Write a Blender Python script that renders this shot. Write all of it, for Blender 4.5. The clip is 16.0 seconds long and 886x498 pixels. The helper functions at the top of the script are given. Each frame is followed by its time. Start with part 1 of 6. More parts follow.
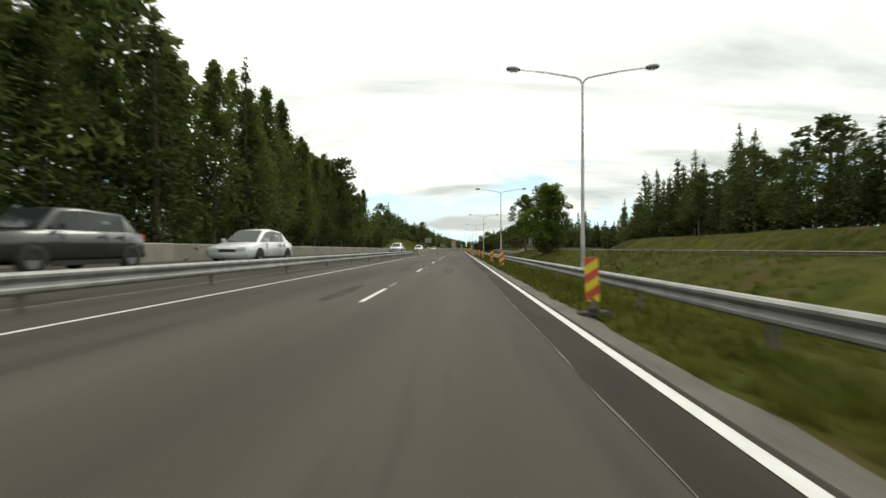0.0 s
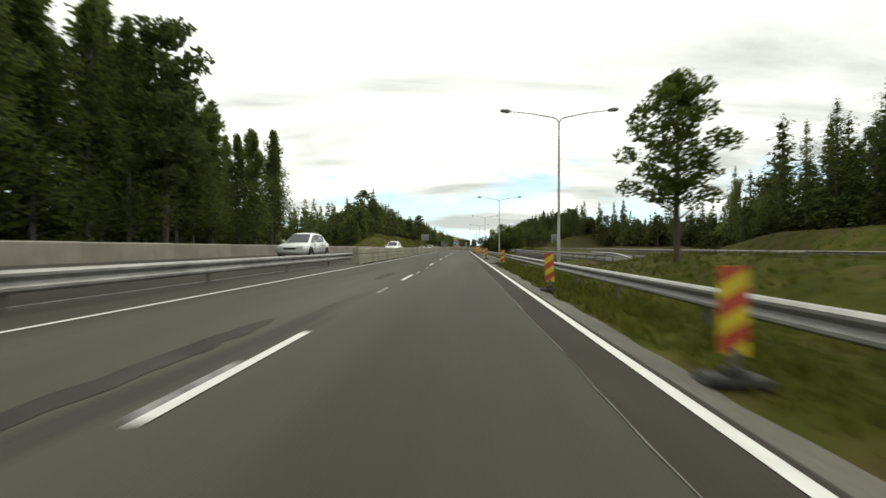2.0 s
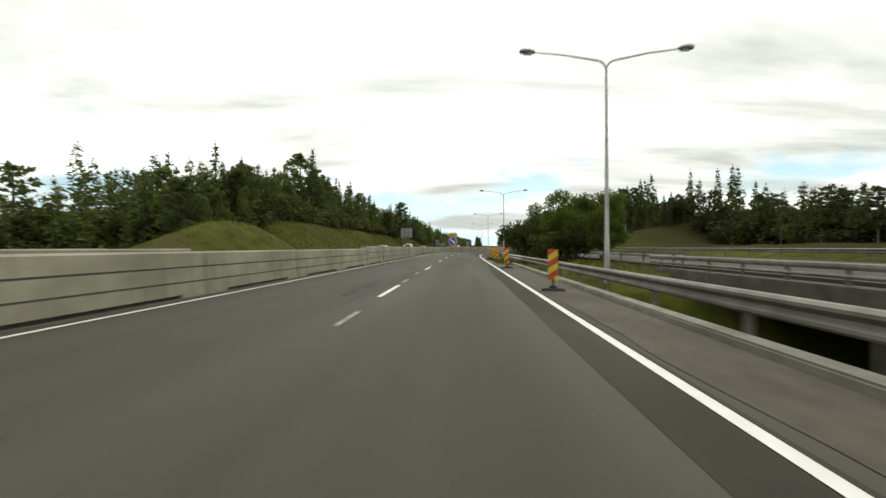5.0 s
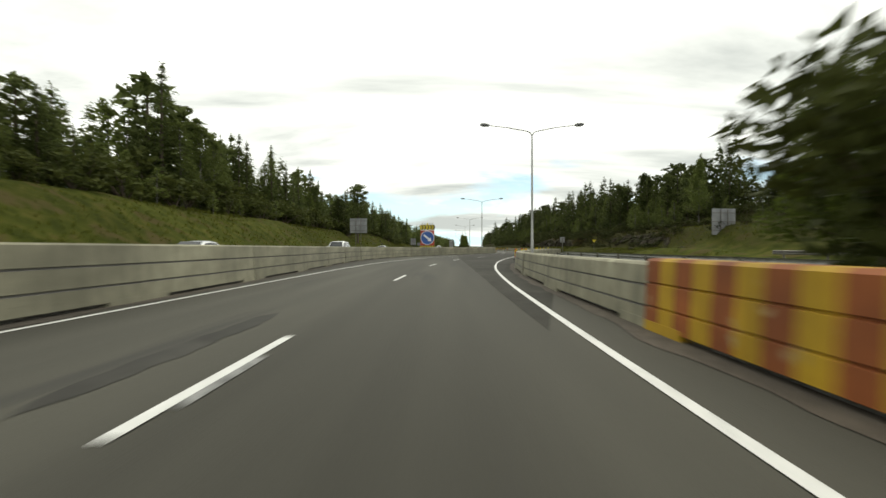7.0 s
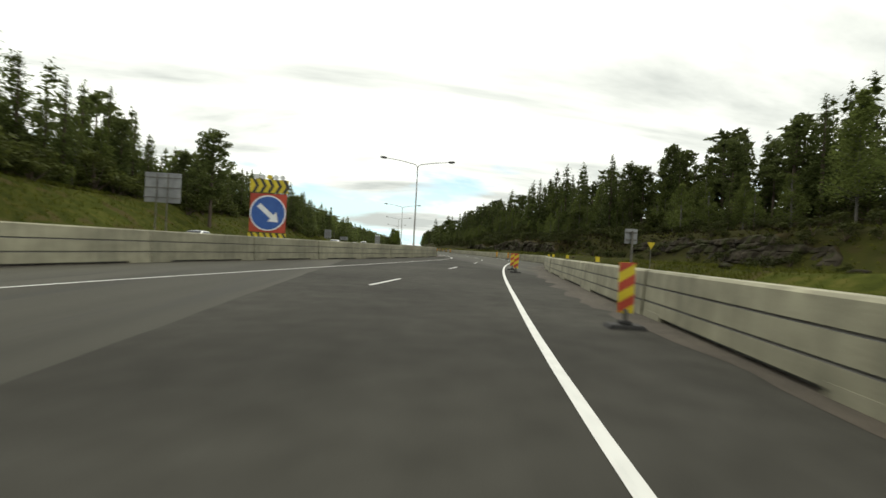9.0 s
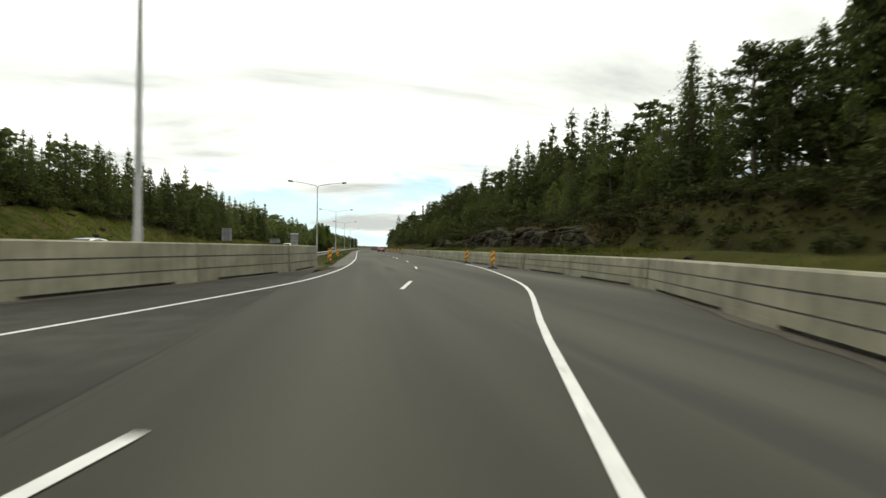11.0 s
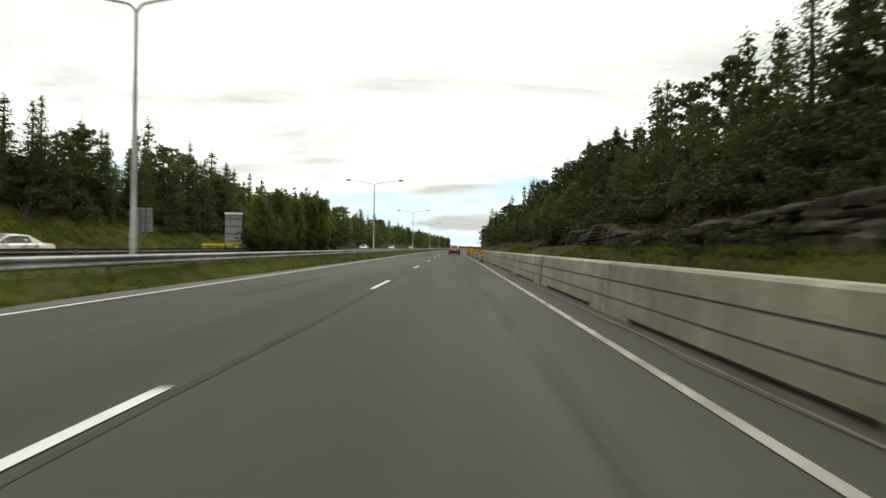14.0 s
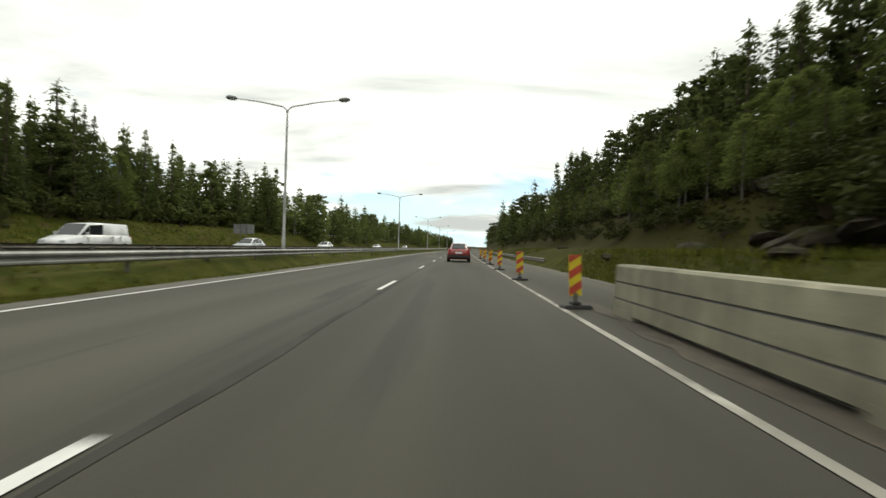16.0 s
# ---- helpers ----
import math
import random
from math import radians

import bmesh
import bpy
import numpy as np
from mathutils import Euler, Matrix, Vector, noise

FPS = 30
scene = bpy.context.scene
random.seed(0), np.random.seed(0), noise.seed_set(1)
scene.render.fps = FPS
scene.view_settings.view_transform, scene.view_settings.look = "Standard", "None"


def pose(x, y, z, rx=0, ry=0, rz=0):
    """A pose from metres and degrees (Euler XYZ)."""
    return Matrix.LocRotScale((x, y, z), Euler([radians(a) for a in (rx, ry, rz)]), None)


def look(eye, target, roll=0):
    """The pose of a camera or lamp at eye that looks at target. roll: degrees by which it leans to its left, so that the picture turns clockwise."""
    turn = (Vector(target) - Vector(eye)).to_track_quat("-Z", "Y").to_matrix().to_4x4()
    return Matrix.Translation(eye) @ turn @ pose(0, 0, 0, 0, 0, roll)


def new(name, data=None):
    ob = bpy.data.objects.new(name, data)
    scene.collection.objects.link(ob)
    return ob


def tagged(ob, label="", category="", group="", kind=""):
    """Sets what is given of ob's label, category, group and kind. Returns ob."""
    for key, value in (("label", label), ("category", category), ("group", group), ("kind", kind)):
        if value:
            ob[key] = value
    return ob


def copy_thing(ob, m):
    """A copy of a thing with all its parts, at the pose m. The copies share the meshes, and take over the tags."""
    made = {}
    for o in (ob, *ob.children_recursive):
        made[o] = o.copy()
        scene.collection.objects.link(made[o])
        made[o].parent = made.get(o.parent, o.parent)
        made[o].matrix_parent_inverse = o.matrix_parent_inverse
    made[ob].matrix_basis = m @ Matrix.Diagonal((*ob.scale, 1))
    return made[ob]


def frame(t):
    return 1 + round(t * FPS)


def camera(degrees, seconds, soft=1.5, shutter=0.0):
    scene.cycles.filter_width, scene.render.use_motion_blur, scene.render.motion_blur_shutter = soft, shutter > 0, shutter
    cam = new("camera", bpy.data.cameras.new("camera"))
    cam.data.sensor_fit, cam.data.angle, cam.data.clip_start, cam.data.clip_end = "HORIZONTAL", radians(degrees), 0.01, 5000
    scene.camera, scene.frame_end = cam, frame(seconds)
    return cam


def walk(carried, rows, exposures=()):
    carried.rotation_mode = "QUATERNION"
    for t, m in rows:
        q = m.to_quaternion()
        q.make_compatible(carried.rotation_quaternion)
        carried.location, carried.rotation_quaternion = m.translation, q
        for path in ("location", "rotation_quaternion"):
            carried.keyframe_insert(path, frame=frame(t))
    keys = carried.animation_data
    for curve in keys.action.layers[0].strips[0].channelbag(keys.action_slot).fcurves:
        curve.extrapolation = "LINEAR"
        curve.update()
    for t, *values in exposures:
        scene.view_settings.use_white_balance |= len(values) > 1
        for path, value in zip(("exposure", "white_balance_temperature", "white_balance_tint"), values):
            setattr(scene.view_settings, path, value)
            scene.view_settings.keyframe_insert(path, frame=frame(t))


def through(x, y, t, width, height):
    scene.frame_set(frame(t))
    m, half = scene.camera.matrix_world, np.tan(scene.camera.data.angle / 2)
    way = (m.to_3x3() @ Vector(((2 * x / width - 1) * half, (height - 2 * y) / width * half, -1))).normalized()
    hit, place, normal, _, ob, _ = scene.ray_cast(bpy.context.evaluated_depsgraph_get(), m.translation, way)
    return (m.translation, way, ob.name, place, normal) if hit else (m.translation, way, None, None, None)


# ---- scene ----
SHUTTER = 0.32
cam = camera(88.2, 16.0, soft=1.5, shutter=SHUTTER)

# seconds, x, y, heading to the right, tilt, lean to the left (degrees); the lens rides 1.08 m over the road
ROWS = (
    (0.0, -1.55, 3.48, -2.08, -0.08, -0.12),
    (0.5, -1.55, 14.12, -2.35, -0.13, -0.18),
    (1.0, -1.54, 24.72, -2.35, -0.17, -0.27),
    (1.5, -1.57, 35.32, -2.33, -0.20, -0.05),
    (2.0, -1.55, 45.91, -2.56, -0.24, 0.06),
    (2.5, -1.56, 56.45, -2.34, -0.27, 0.01),
    (3.0, -1.58, 67.07, -2.31, -0.29, -0.03),
    (3.5, -1.57, 77.78, -2.41, -0.29, 0.02),
    (4.0, -1.56, 88.63, -2.55, -0.25, -0.32),
    (4.6, -1.61, 101.78, -2.66, -0.22, -0.38),
    (5.2, -1.70, 115.15, -2.62, -0.20, -0.31),
    (5.8, -1.75, 128.44, -2.27, -0.18, -0.21),
    (6.5, -1.62, 143.47, -1.28, -0.17, -0.18),
    (7.0, -1.61, 154.06, -0.47, -0.14, -0.09),
    (7.5, -1.22, 164.35, 0.70, -0.18, -0.30),
    (8.0, -0.40, 174.33, 2.16, -0.21, 0.30),
    (8.5, 0.70, 184.00, 4.55, -0.16, 1.60),
    (9.0, 2.24, 193.38, 7.19, -0.07, 3.10),
    (9.6, 4.48, 204.63, 9.68, -0.02, 3.20),
    (10.2, 7.53, 215.60, 11.00, 0.00, 2.20),
    (10.8, 10.67, 226.35, 10.99, -0.01, 1.00),
    (11.5, 13.46, 238.72, 9.07, -0.03, 0.30),
    (12.0, 15.15, 247.59, 7.03, -0.05, 0.38),
    (12.5, 16.26, 256.29, 4.74, -0.07, 0.26),
    (13.0, 17.05, 264.90, 2.30, -0.08, 0.34),
    (13.5, 17.65, 273.44, 0.05, -0.13, 0.58),
    (14.0, 17.89, 281.99, -1.50, -0.17, 0.96),
    (14.5, 17.93, 290.68, -2.14, -0.20, 1.19),
    (15.0, 17.87, 299.55, -2.24, -0.21, 1.50),
    (15.5, 17.76, 308.57, -2.09, -0.20, 1.60),
    (16.0, 17.72, 317.66, -1.86, -0.18, 1.72),
)
EYE = 1.08
walk(cam, [(t, pose(x, y, EYE, 90 + tilt, 0, -yaw) @ pose(0, 0, 0, 0, 0, lean)) for t, x, y, yaw, tilt, lean in ROWS],
     exposures=((0.0, 0.0, 6950, 4), (16.0, 0.0, 6950, 4)))

# ------------------------------------------------------------------ world and light
SUN_UP, SUN_TURN = radians(48), radians(12)
world = bpy.data.worlds.new("overcast_sky")
scene.world = world
world.use_nodes = True
wn, wl = world.node_tree.nodes, world.node_tree.links
wn.clear()


def wnode(kind, **values):
    node = wn.new(kind)
    for key, value in values.items():
        node.inputs[key].default_value = value
    return node


w_out = wn.new("ShaderNodeOutputWorld")
w_bg = wnode("ShaderNodeBackground", Strength=1.0)
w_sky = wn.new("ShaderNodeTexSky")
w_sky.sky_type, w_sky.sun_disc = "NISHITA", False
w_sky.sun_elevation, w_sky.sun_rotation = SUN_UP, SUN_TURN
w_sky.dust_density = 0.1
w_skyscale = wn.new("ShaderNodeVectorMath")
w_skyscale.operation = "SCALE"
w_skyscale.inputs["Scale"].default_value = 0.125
w_co = wn.new("ShaderNodeTexCoord")
# flat cloud deck: direction projected on to a plane overhead
w_sep = wn.new("ShaderNodeSeparateXYZ")
w_up = wn.new("ShaderNodeMath")
w_up.operation = "MAXIMUM"
w_up.inputs[1].default_value = 0.0
w_add = wn.new("ShaderNodeMath")
w_add.operation = "ADD"
w_add.inputs[1].default_value = 0.16
w_dx, w_dy = wn.new("ShaderNodeMath"), wn.new("ShaderNodeMath")
w_dx.operation = w_dy.operation = "DIVIDE"
w_comb = wn.new("ShaderNodeCombineXYZ")
w_noise = wnode("ShaderNodeTexNoise", Scale=1.05, Detail=7.0, Roughness=0.55, Distortion=0.35)
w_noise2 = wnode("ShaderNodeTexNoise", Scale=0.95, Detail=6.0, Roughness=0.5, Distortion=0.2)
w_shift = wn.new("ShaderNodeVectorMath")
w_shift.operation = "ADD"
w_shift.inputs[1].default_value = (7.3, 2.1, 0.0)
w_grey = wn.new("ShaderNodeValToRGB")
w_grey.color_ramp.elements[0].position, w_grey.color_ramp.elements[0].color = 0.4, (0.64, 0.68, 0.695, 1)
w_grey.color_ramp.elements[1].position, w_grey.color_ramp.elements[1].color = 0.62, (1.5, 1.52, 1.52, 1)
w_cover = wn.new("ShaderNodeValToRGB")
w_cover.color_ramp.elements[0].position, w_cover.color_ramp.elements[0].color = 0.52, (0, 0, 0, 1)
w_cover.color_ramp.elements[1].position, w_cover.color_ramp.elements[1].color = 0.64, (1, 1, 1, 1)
w_mix = wn.new("ShaderNodeMix")
w_mix.data_type = "RGBA"
wl.new(w_co.outputs["Generated"], w_sep.inputs[0])
w_low, w_dir = wn.new("ShaderNodeMath"), wn.new("ShaderNodeCombineXYZ")
w_low.operation = "MAXIMUM"
w_low.inputs[1].default_value = 0.09
wl.new(w_sep.outputs["Z"], w_low.inputs[0])
wl.new(w_sep.outputs["X"], w_dir.inputs["X"])
wl.new(w_sep.outputs["Y"], w_dir.inputs["Y"])
wl.new(w_low.outputs[0], w_dir.inputs["Z"])
wl.new(w_dir.outputs[0], w_sky.inputs["Vector"])
wl.new(w_sep.outputs["Z"], w_up.inputs[0])
wl.new(w_up.outputs[0], w_add.inputs[0])
for axis, div in (("X", w_dx), ("Y", w_dy)):
    wl.new(w_sep.outputs[axis], div.inputs[0])
    wl.new(w_add.outputs[0], div.inputs[1])
wl.new(w_dx.outputs[0], w_comb.inputs["X"])
wl.new(w_dy.outputs[0], w_comb.inputs["Y"])
w_long = wn.new("ShaderNodeVectorMath")
w_long.operation = "MULTIPLY"
w_long.inputs[1].default_value = (0.42, 1.15, 1.0)
wl.new(w_comb.outputs[0], w_long.inputs[0])
wl.new(w_long.outputs[0], w_noise.inputs["Vector"])
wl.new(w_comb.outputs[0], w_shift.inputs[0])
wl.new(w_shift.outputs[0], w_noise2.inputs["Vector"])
w_pale = wn.new("ShaderNodeMath")
w_pale.operation = "MULTIPLY_ADD"
w_pale.inputs[1].default_value = 0.14
wl.new(w_up.outputs[0], w_pale.inputs[0])
wl.new(w_noise.outputs["Fac"], w_pale.inputs[2])
wl.new(w_pale.outputs[0], w_grey.inputs[0])
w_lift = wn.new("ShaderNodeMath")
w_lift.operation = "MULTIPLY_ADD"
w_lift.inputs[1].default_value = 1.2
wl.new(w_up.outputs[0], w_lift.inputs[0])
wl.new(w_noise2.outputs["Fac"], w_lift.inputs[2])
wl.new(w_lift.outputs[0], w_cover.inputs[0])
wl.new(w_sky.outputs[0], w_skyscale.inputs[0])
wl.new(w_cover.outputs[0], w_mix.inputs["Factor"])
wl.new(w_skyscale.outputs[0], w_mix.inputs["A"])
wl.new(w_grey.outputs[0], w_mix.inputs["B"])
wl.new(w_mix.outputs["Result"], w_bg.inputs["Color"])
wl.new(w_bg.outputs[0], w_out.inputs[0])

sun = new("sun", bpy.data.lights.new("sun", "SUN"))
sun.data.energy, sun.data.angle, sun.data.color = 0.9, radians(20), (1.0, 0.96, 0.9)
sun_way = Vector((math.sin(SUN_TURN) * math.cos(SUN_UP), math.cos(SUN_TURN) * math.cos(SUN_UP), math.sin(SUN_UP)))
sun.matrix_world = look(sun_way * 50, (0, 0, 0))

# ------------------------------------------------------------------ materials


def shader(name, colors, scale=4.0, rough=0.8, bump=0.0, bump_scale=30.0, metal=0.0, spots=None, stretch=(1, 1, 1), island=0.0, rand=0.0, sheen=None,
           big=None, streak=0.0):
    """A mottled surface: ramp of colours over noise, a second slow noise, optional stains and relief."""
    m = bpy.data.materials.new(name)
    m.use_nodes = True
    nodes, links = m.node_tree.nodes, m.node_tree.links
    bsdf = nodes["Principled BSDF"]
    bsdf.inputs["Roughness"].default_value, bsdf.inputs["Metallic"].default_value = rough, metal
    if sheen is not None:
        bsdf.inputs["Specular IOR Level"].default_value = sheen
    co = nodes.new("ShaderNodeTexCoord")
    mp = nodes.new("ShaderNodeMapping")
    mp.inputs["Scale"].default_value = stretch
    links.new(co.outputs["Object"], mp.inputs[0])
    n1 = nodes.new("ShaderNodeTexNoise")
    n1.inputs["Scale"].default_value, n1.inputs["Detail"].default_value = scale, 6
    links.new(mp.outputs[0], n1.inputs["Vector"])
    ramp = nodes.new("ShaderNodeValToRGB")
    el = ramp.color_ramp.elements
    while len(el) < len(colors):
        el.new(0.5)
    for i, c in enumerate(colors):
        el[i].position = 0.3 + 0.4 * i / max(1, len(colors) - 1)
        el[i].color = (*c, 1)
    links.new(n1.outputs["Fac"], ramp.inputs[0])
    out = ramp.outputs[0]

    def multiply(socket, fac, low, high):
        rmp = nodes.new("ShaderNodeMapRange")
        rmp.inputs["From Min"].default_value, rmp.inputs["From Max"].default_value = 0.3, 0.7
        rmp.inputs["To Min"].default_value, rmp.inputs["To Max"].default_value = low, high
        links.new(fac, rmp.inputs[0])
        vm = nodes.new("ShaderNodeVectorMath")
        vm.operation = "SCALE"
        links.new(socket, vm.inputs[0])
        links.new(rmp.outputs[0], vm.inputs["Scale"])
        return vm.outputs[0]

    if big:
        n2 = nodes.new("ShaderNodeTexNoise")
        n2.inputs["Scale"].default_value, n2.inputs["Detail"].default_value = big, 3
        links.new(mp.outputs[0], n2.inputs["Vector"])
        out = multiply(out, n2.outputs["Fac"], 0.72, 1.25)
    if streak:
        ms = nodes.new("ShaderNodeMapping")
        ms.inputs["Scale"].default_value = (3.0, 3.0, 0.25)
        links.new(co.outputs["Object"], ms.inputs[0])
        n3 = nodes.new("ShaderNodeTexNoise")
        n3.inputs["Scale"].default_value, n3.inputs["Detail"].default_value = 1.5, 4
        links.new(ms.outputs[0], n3.inputs["Vector"])
        out = multiply(out, n3.outputs["Fac"], 1 - streak, 1 + streak * 0.5)
    if spots:
        n4 = nodes.new("ShaderNodeTexNoise")
        n4.inputs["Scale"].default_value, n4.inputs["Detail"].default_value = spots[1], 4
        links.new(mp.outputs[0], n4.inputs["Vector"])
        sr = nodes.new("ShaderNodeValToRGB")
        sr.color_ramp.elements[0].position, sr.color_ramp.elements[1].position = spots[2], spots[2] + 0.08
        links.new(n4.outputs["Fac"], sr.inputs[0])
        mx = nodes.new("ShaderNodeMix")
        mx.data_type = "RGBA"
        mx.inputs["B"].default_value = (*spots[0], 1)
        links.new(sr.outputs[0], mx.inputs["Factor"])
        links.new(out, mx.inputs["A"])
        out = mx.outputs["Result"]
    if island or rand:
        src = nodes.new("ShaderNodeNewGeometry").outputs["Random Per Island"] if island else nodes.new("ShaderNodeObjectInfo").outputs["Random"]
        mr = nodes.new("ShaderNodeMapRange")
        mr.inputs["To Min"].default_value, mr.inputs["To Max"].default_value = 1 - (island or rand), 1 + (island or rand)
        links.new(src, mr.inputs[0])
        vm = nodes.new("ShaderNodeVectorMath")
        vm.operation = "SCALE"
        links.new(out, vm.inputs[0])
        links.new(mr.outputs[0], vm.inputs["Scale"])
        out = vm.outputs[0]
    links.new(out, bsdf.inputs["Base Color"])
    if bump:
        nb = nodes.new("ShaderNodeTexNoise")
        nb.inputs["Scale"].default_value, nb.inputs["Detail"].default_value = bump_scale, 5
        links.new(mp.outputs[0], nb.inputs["Vector"])
        bp = nodes.new("ShaderNodeBump")
        bp.inputs["Strength"].default_value, bp.inputs["Distance"].default_value = bump, 0.03
        links.new(nb.outputs["Fac"], bp.inputs["Height"])
        links.new(bp.outputs[0], bsdf.inputs["Normal"])
    return m


def leafy(name, dark, light, through=0.25):
    """Leaves: a rough face with a little light let through, varied clump by clump and tree by tree."""
    m = shader(name, (dark, light), scale=0.9, rough=0.7, island=0.28, sheen=0.08)
    nodes, links = m.node_tree.nodes, m.node_tree.links
    bsdf, end = nodes["Principled BSDF"], nodes["Material Output"]
    tint = bsdf.inputs["Base Color"].links[0].from_socket
    oi = nodes.new("ShaderNodeObjectInfo")
    mr = nodes.new("ShaderNodeMapRange")
    mr.inputs["To Min"].default_value, mr.inputs["To Max"].default_value = 0.7, 1.3
    links.new(oi.outputs["Random"], mr.inputs[0])
    vm = nodes.new("ShaderNodeVectorMath")
    vm.operation = "SCALE"
    links.new(tint, vm.inputs[0])
    links.new(mr.outputs[0], vm.inputs["Scale"])
    links.new(vm.outputs[0], bsdf.inputs["Base Color"])
    tr = nodes.new("ShaderNodeBsdfTranslucent")
    links.new(vm.outputs[0], tr.inputs["Color"])
    mix = nodes.new("ShaderNodeMixShader")
    mix.inputs[0].default_value = through
    links.new(bsdf.outputs[0], mix.inputs[1])
    links.new(tr.outputs[0], mix.inputs[2])
    links.new(mix.outputs[0], end.inputs["Surface"])
    return m


ASPHALT = shader("asphalt", ((0.041, 0.0393, 0.0315), (0.068, 0.065, 0.0515)), scale=0.5, rough=0.85, bump=0.25, bump_scale=60, stretch=(1, 0.06, 1), big=0.25, sheen=0.2,
                 spots=((0.042, 0.0405, 0.035), 1.1, 0.6))
ASPHALT_NEW = shader("asphalt_repair", ((0.036, 0.0345, 0.029), (0.053, 0.051, 0.0435)), scale=2.0, rough=0.9, bump=0.25, bump_scale=60, big=0.2, sheen=0.1)
TAR_BLACK = shader("tar_cover", ((0.034, 0.033, 0.029), (0.05, 0.048, 0.042)), scale=2.2, rough=0.85, sheen=0.15, big=0.7)
ASPHALT_STRIP = shader("old_asphalt_strip", ((0.036, 0.0325, 0.027), (0.052, 0.047, 0.039)), scale=1.5, rough=0.9, bump=0.3, bump_scale=50, stretch=(1, 0.2, 1), big=0.4, sheen=0.1)
TAR_SEAM = shader("tar_seam", ((0.034, 0.033, 0.029), (0.052, 0.05, 0.044)), scale=1.2, rough=0.85, sheen=0.15, big=0.3)
PAINT_WHITE = shader("road_paint_white", ((0.5, 0.5, 0.48), (0.66, 0.66, 0.63)), scale=6, rough=0.7, spots=((0.2, 0.2, 0.19), 9.0, 0.66))
PAINT_WORN = shader("road_paint_worn", ((0.12, 0.12, 0.115), (0.3, 0.3, 0.29)), scale=7, rough=0.75, spots=((0.08, 0.08, 0.078), 5.0, 0.5))
PAINT_TRACE = shader("road_paint_trace", ((0.06, 0.058, 0.052), (0.16, 0.155, 0.14)), scale=2.5, rough=0.8)
PAINT_DUSTY = shader("road_paint_dusty", ((0.16, 0.15, 0.125), (0.36, 0.345, 0.3)), scale=1.6, rough=0.8, spots=((0.1, 0.095, 0.08), 2.5, 0.58))
DIRT = shader("road_dirt", ((0.04, 0.032, 0.023), (0.078, 0.064, 0.047)), scale=5, rough=0.95, bump=0.4, bump_scale=40, big=0.6)
GRAVEL = shader("gravel_shoulder", ((0.07, 0.066, 0.054), (0.13, 0.122, 0.1)), scale=14, rough=0.95, bump=0.6, bump_scale=40, big=0.7)
CONCRETE = shader("barrier_concrete", ((0.205, 0.195, 0.138), (0.288, 0.274, 0.196)), scale=2.2, rough=0.88, bump=0.25, bump_scale=22, big=0.5, streak=0.2, rand=0.13,
                  spots=((0.2, 0.188, 0.138), 5.0, 0.64))
# weathered concrete, its colour also darkened for the shade below the bridge rails
CONCRETE_OLD_SHADED = shader("weathered_shaded_bridge_concrete", ((0.04, 0.035, 0.027), (0.09, 0.08, 0.063)), scale=1.8, rough=0.92, bump=0.3, bump_scale=20, big=0.4, streak=0.2)
CONCRETE_KERB = shader("kerb_concrete", ((0.12, 0.112, 0.092), (0.2, 0.188, 0.157)), scale=2.5, rough=0.9, bump=0.3, bump_scale=25, big=0.6, spots=((0.09, 0.082, 0.066), 3.0, 0.58))
# darker concrete that paints the shade in the grooves and the foot slot
CONCRETE_SHADE = shader("barrier_groove_shade", ((0.09, 0.088, 0.08), (0.16, 0.155, 0.14)), scale=5, rough=0.95)
CONCRETE_BEIGE = shader("retaining_wall_concrete", ((0.22, 0.205, 0.165), (0.27, 0.25, 0.2)), scale=1.2, rough=0.9, bump=0.15, bump_scale=18, big=0.15, streak=0.1, rand=0.05)
STEEL = shader("galvanised_steel", ((0.2, 0.2, 0.19), (0.33, 0.33, 0.315)), scale=3, rough=0.55, metal=0.45, bump=0.05, big=0.3)
STEEL_DULL = shader("weathered_steel", ((0.095, 0.09, 0.078), (0.175, 0.166, 0.145)), scale=3, rough=0.6, metal=0.4, big=0.6)
LAMP_STEEL = shader("lamp_pole_steel", ((0.3, 0.3, 0.29), (0.42, 0.42, 0.41)), scale=2, rough=0.5, metal=0.3, big=0.4)
LAMP_GREY = shader("lamp_grey", ((0.1, 0.1, 0.1), (0.16, 0.16, 0.16)), scale=5, rough=0.5, metal=0.3)
LAMP_GLASS = shader("lamp_lens", ((0.55, 0.56, 0.55), (0.65, 0.66, 0.65)), scale=5, rough=0.25)
GRASS = shader("meadow_grass", ((0.027, 0.034, 0.006), (0.045, 0.052, 0.009), (0.074, 0.07, 0.017)), scale=0.9, rough=0.95, bump=0.9, bump_scale=5, big=0.09, sheen=0.03,
               spots=((0.06, 0.05, 0.019), 0.45, 0.55))
gn, gl = GRASS.node_tree.nodes, GRASS.node_tree.links
g_in = gn["Principled BSDF"].inputs["Base Color"]
g_tint = g_in.links[0].from_socket
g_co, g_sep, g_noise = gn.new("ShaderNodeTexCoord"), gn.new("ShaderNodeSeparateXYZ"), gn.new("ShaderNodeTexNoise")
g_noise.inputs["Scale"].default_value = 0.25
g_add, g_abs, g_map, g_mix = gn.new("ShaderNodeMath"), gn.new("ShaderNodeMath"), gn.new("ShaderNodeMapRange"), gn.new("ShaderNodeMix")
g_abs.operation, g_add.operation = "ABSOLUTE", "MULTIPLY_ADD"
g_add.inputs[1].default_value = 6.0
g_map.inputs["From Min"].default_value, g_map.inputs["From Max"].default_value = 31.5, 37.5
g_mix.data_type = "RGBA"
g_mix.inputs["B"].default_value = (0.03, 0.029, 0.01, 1)
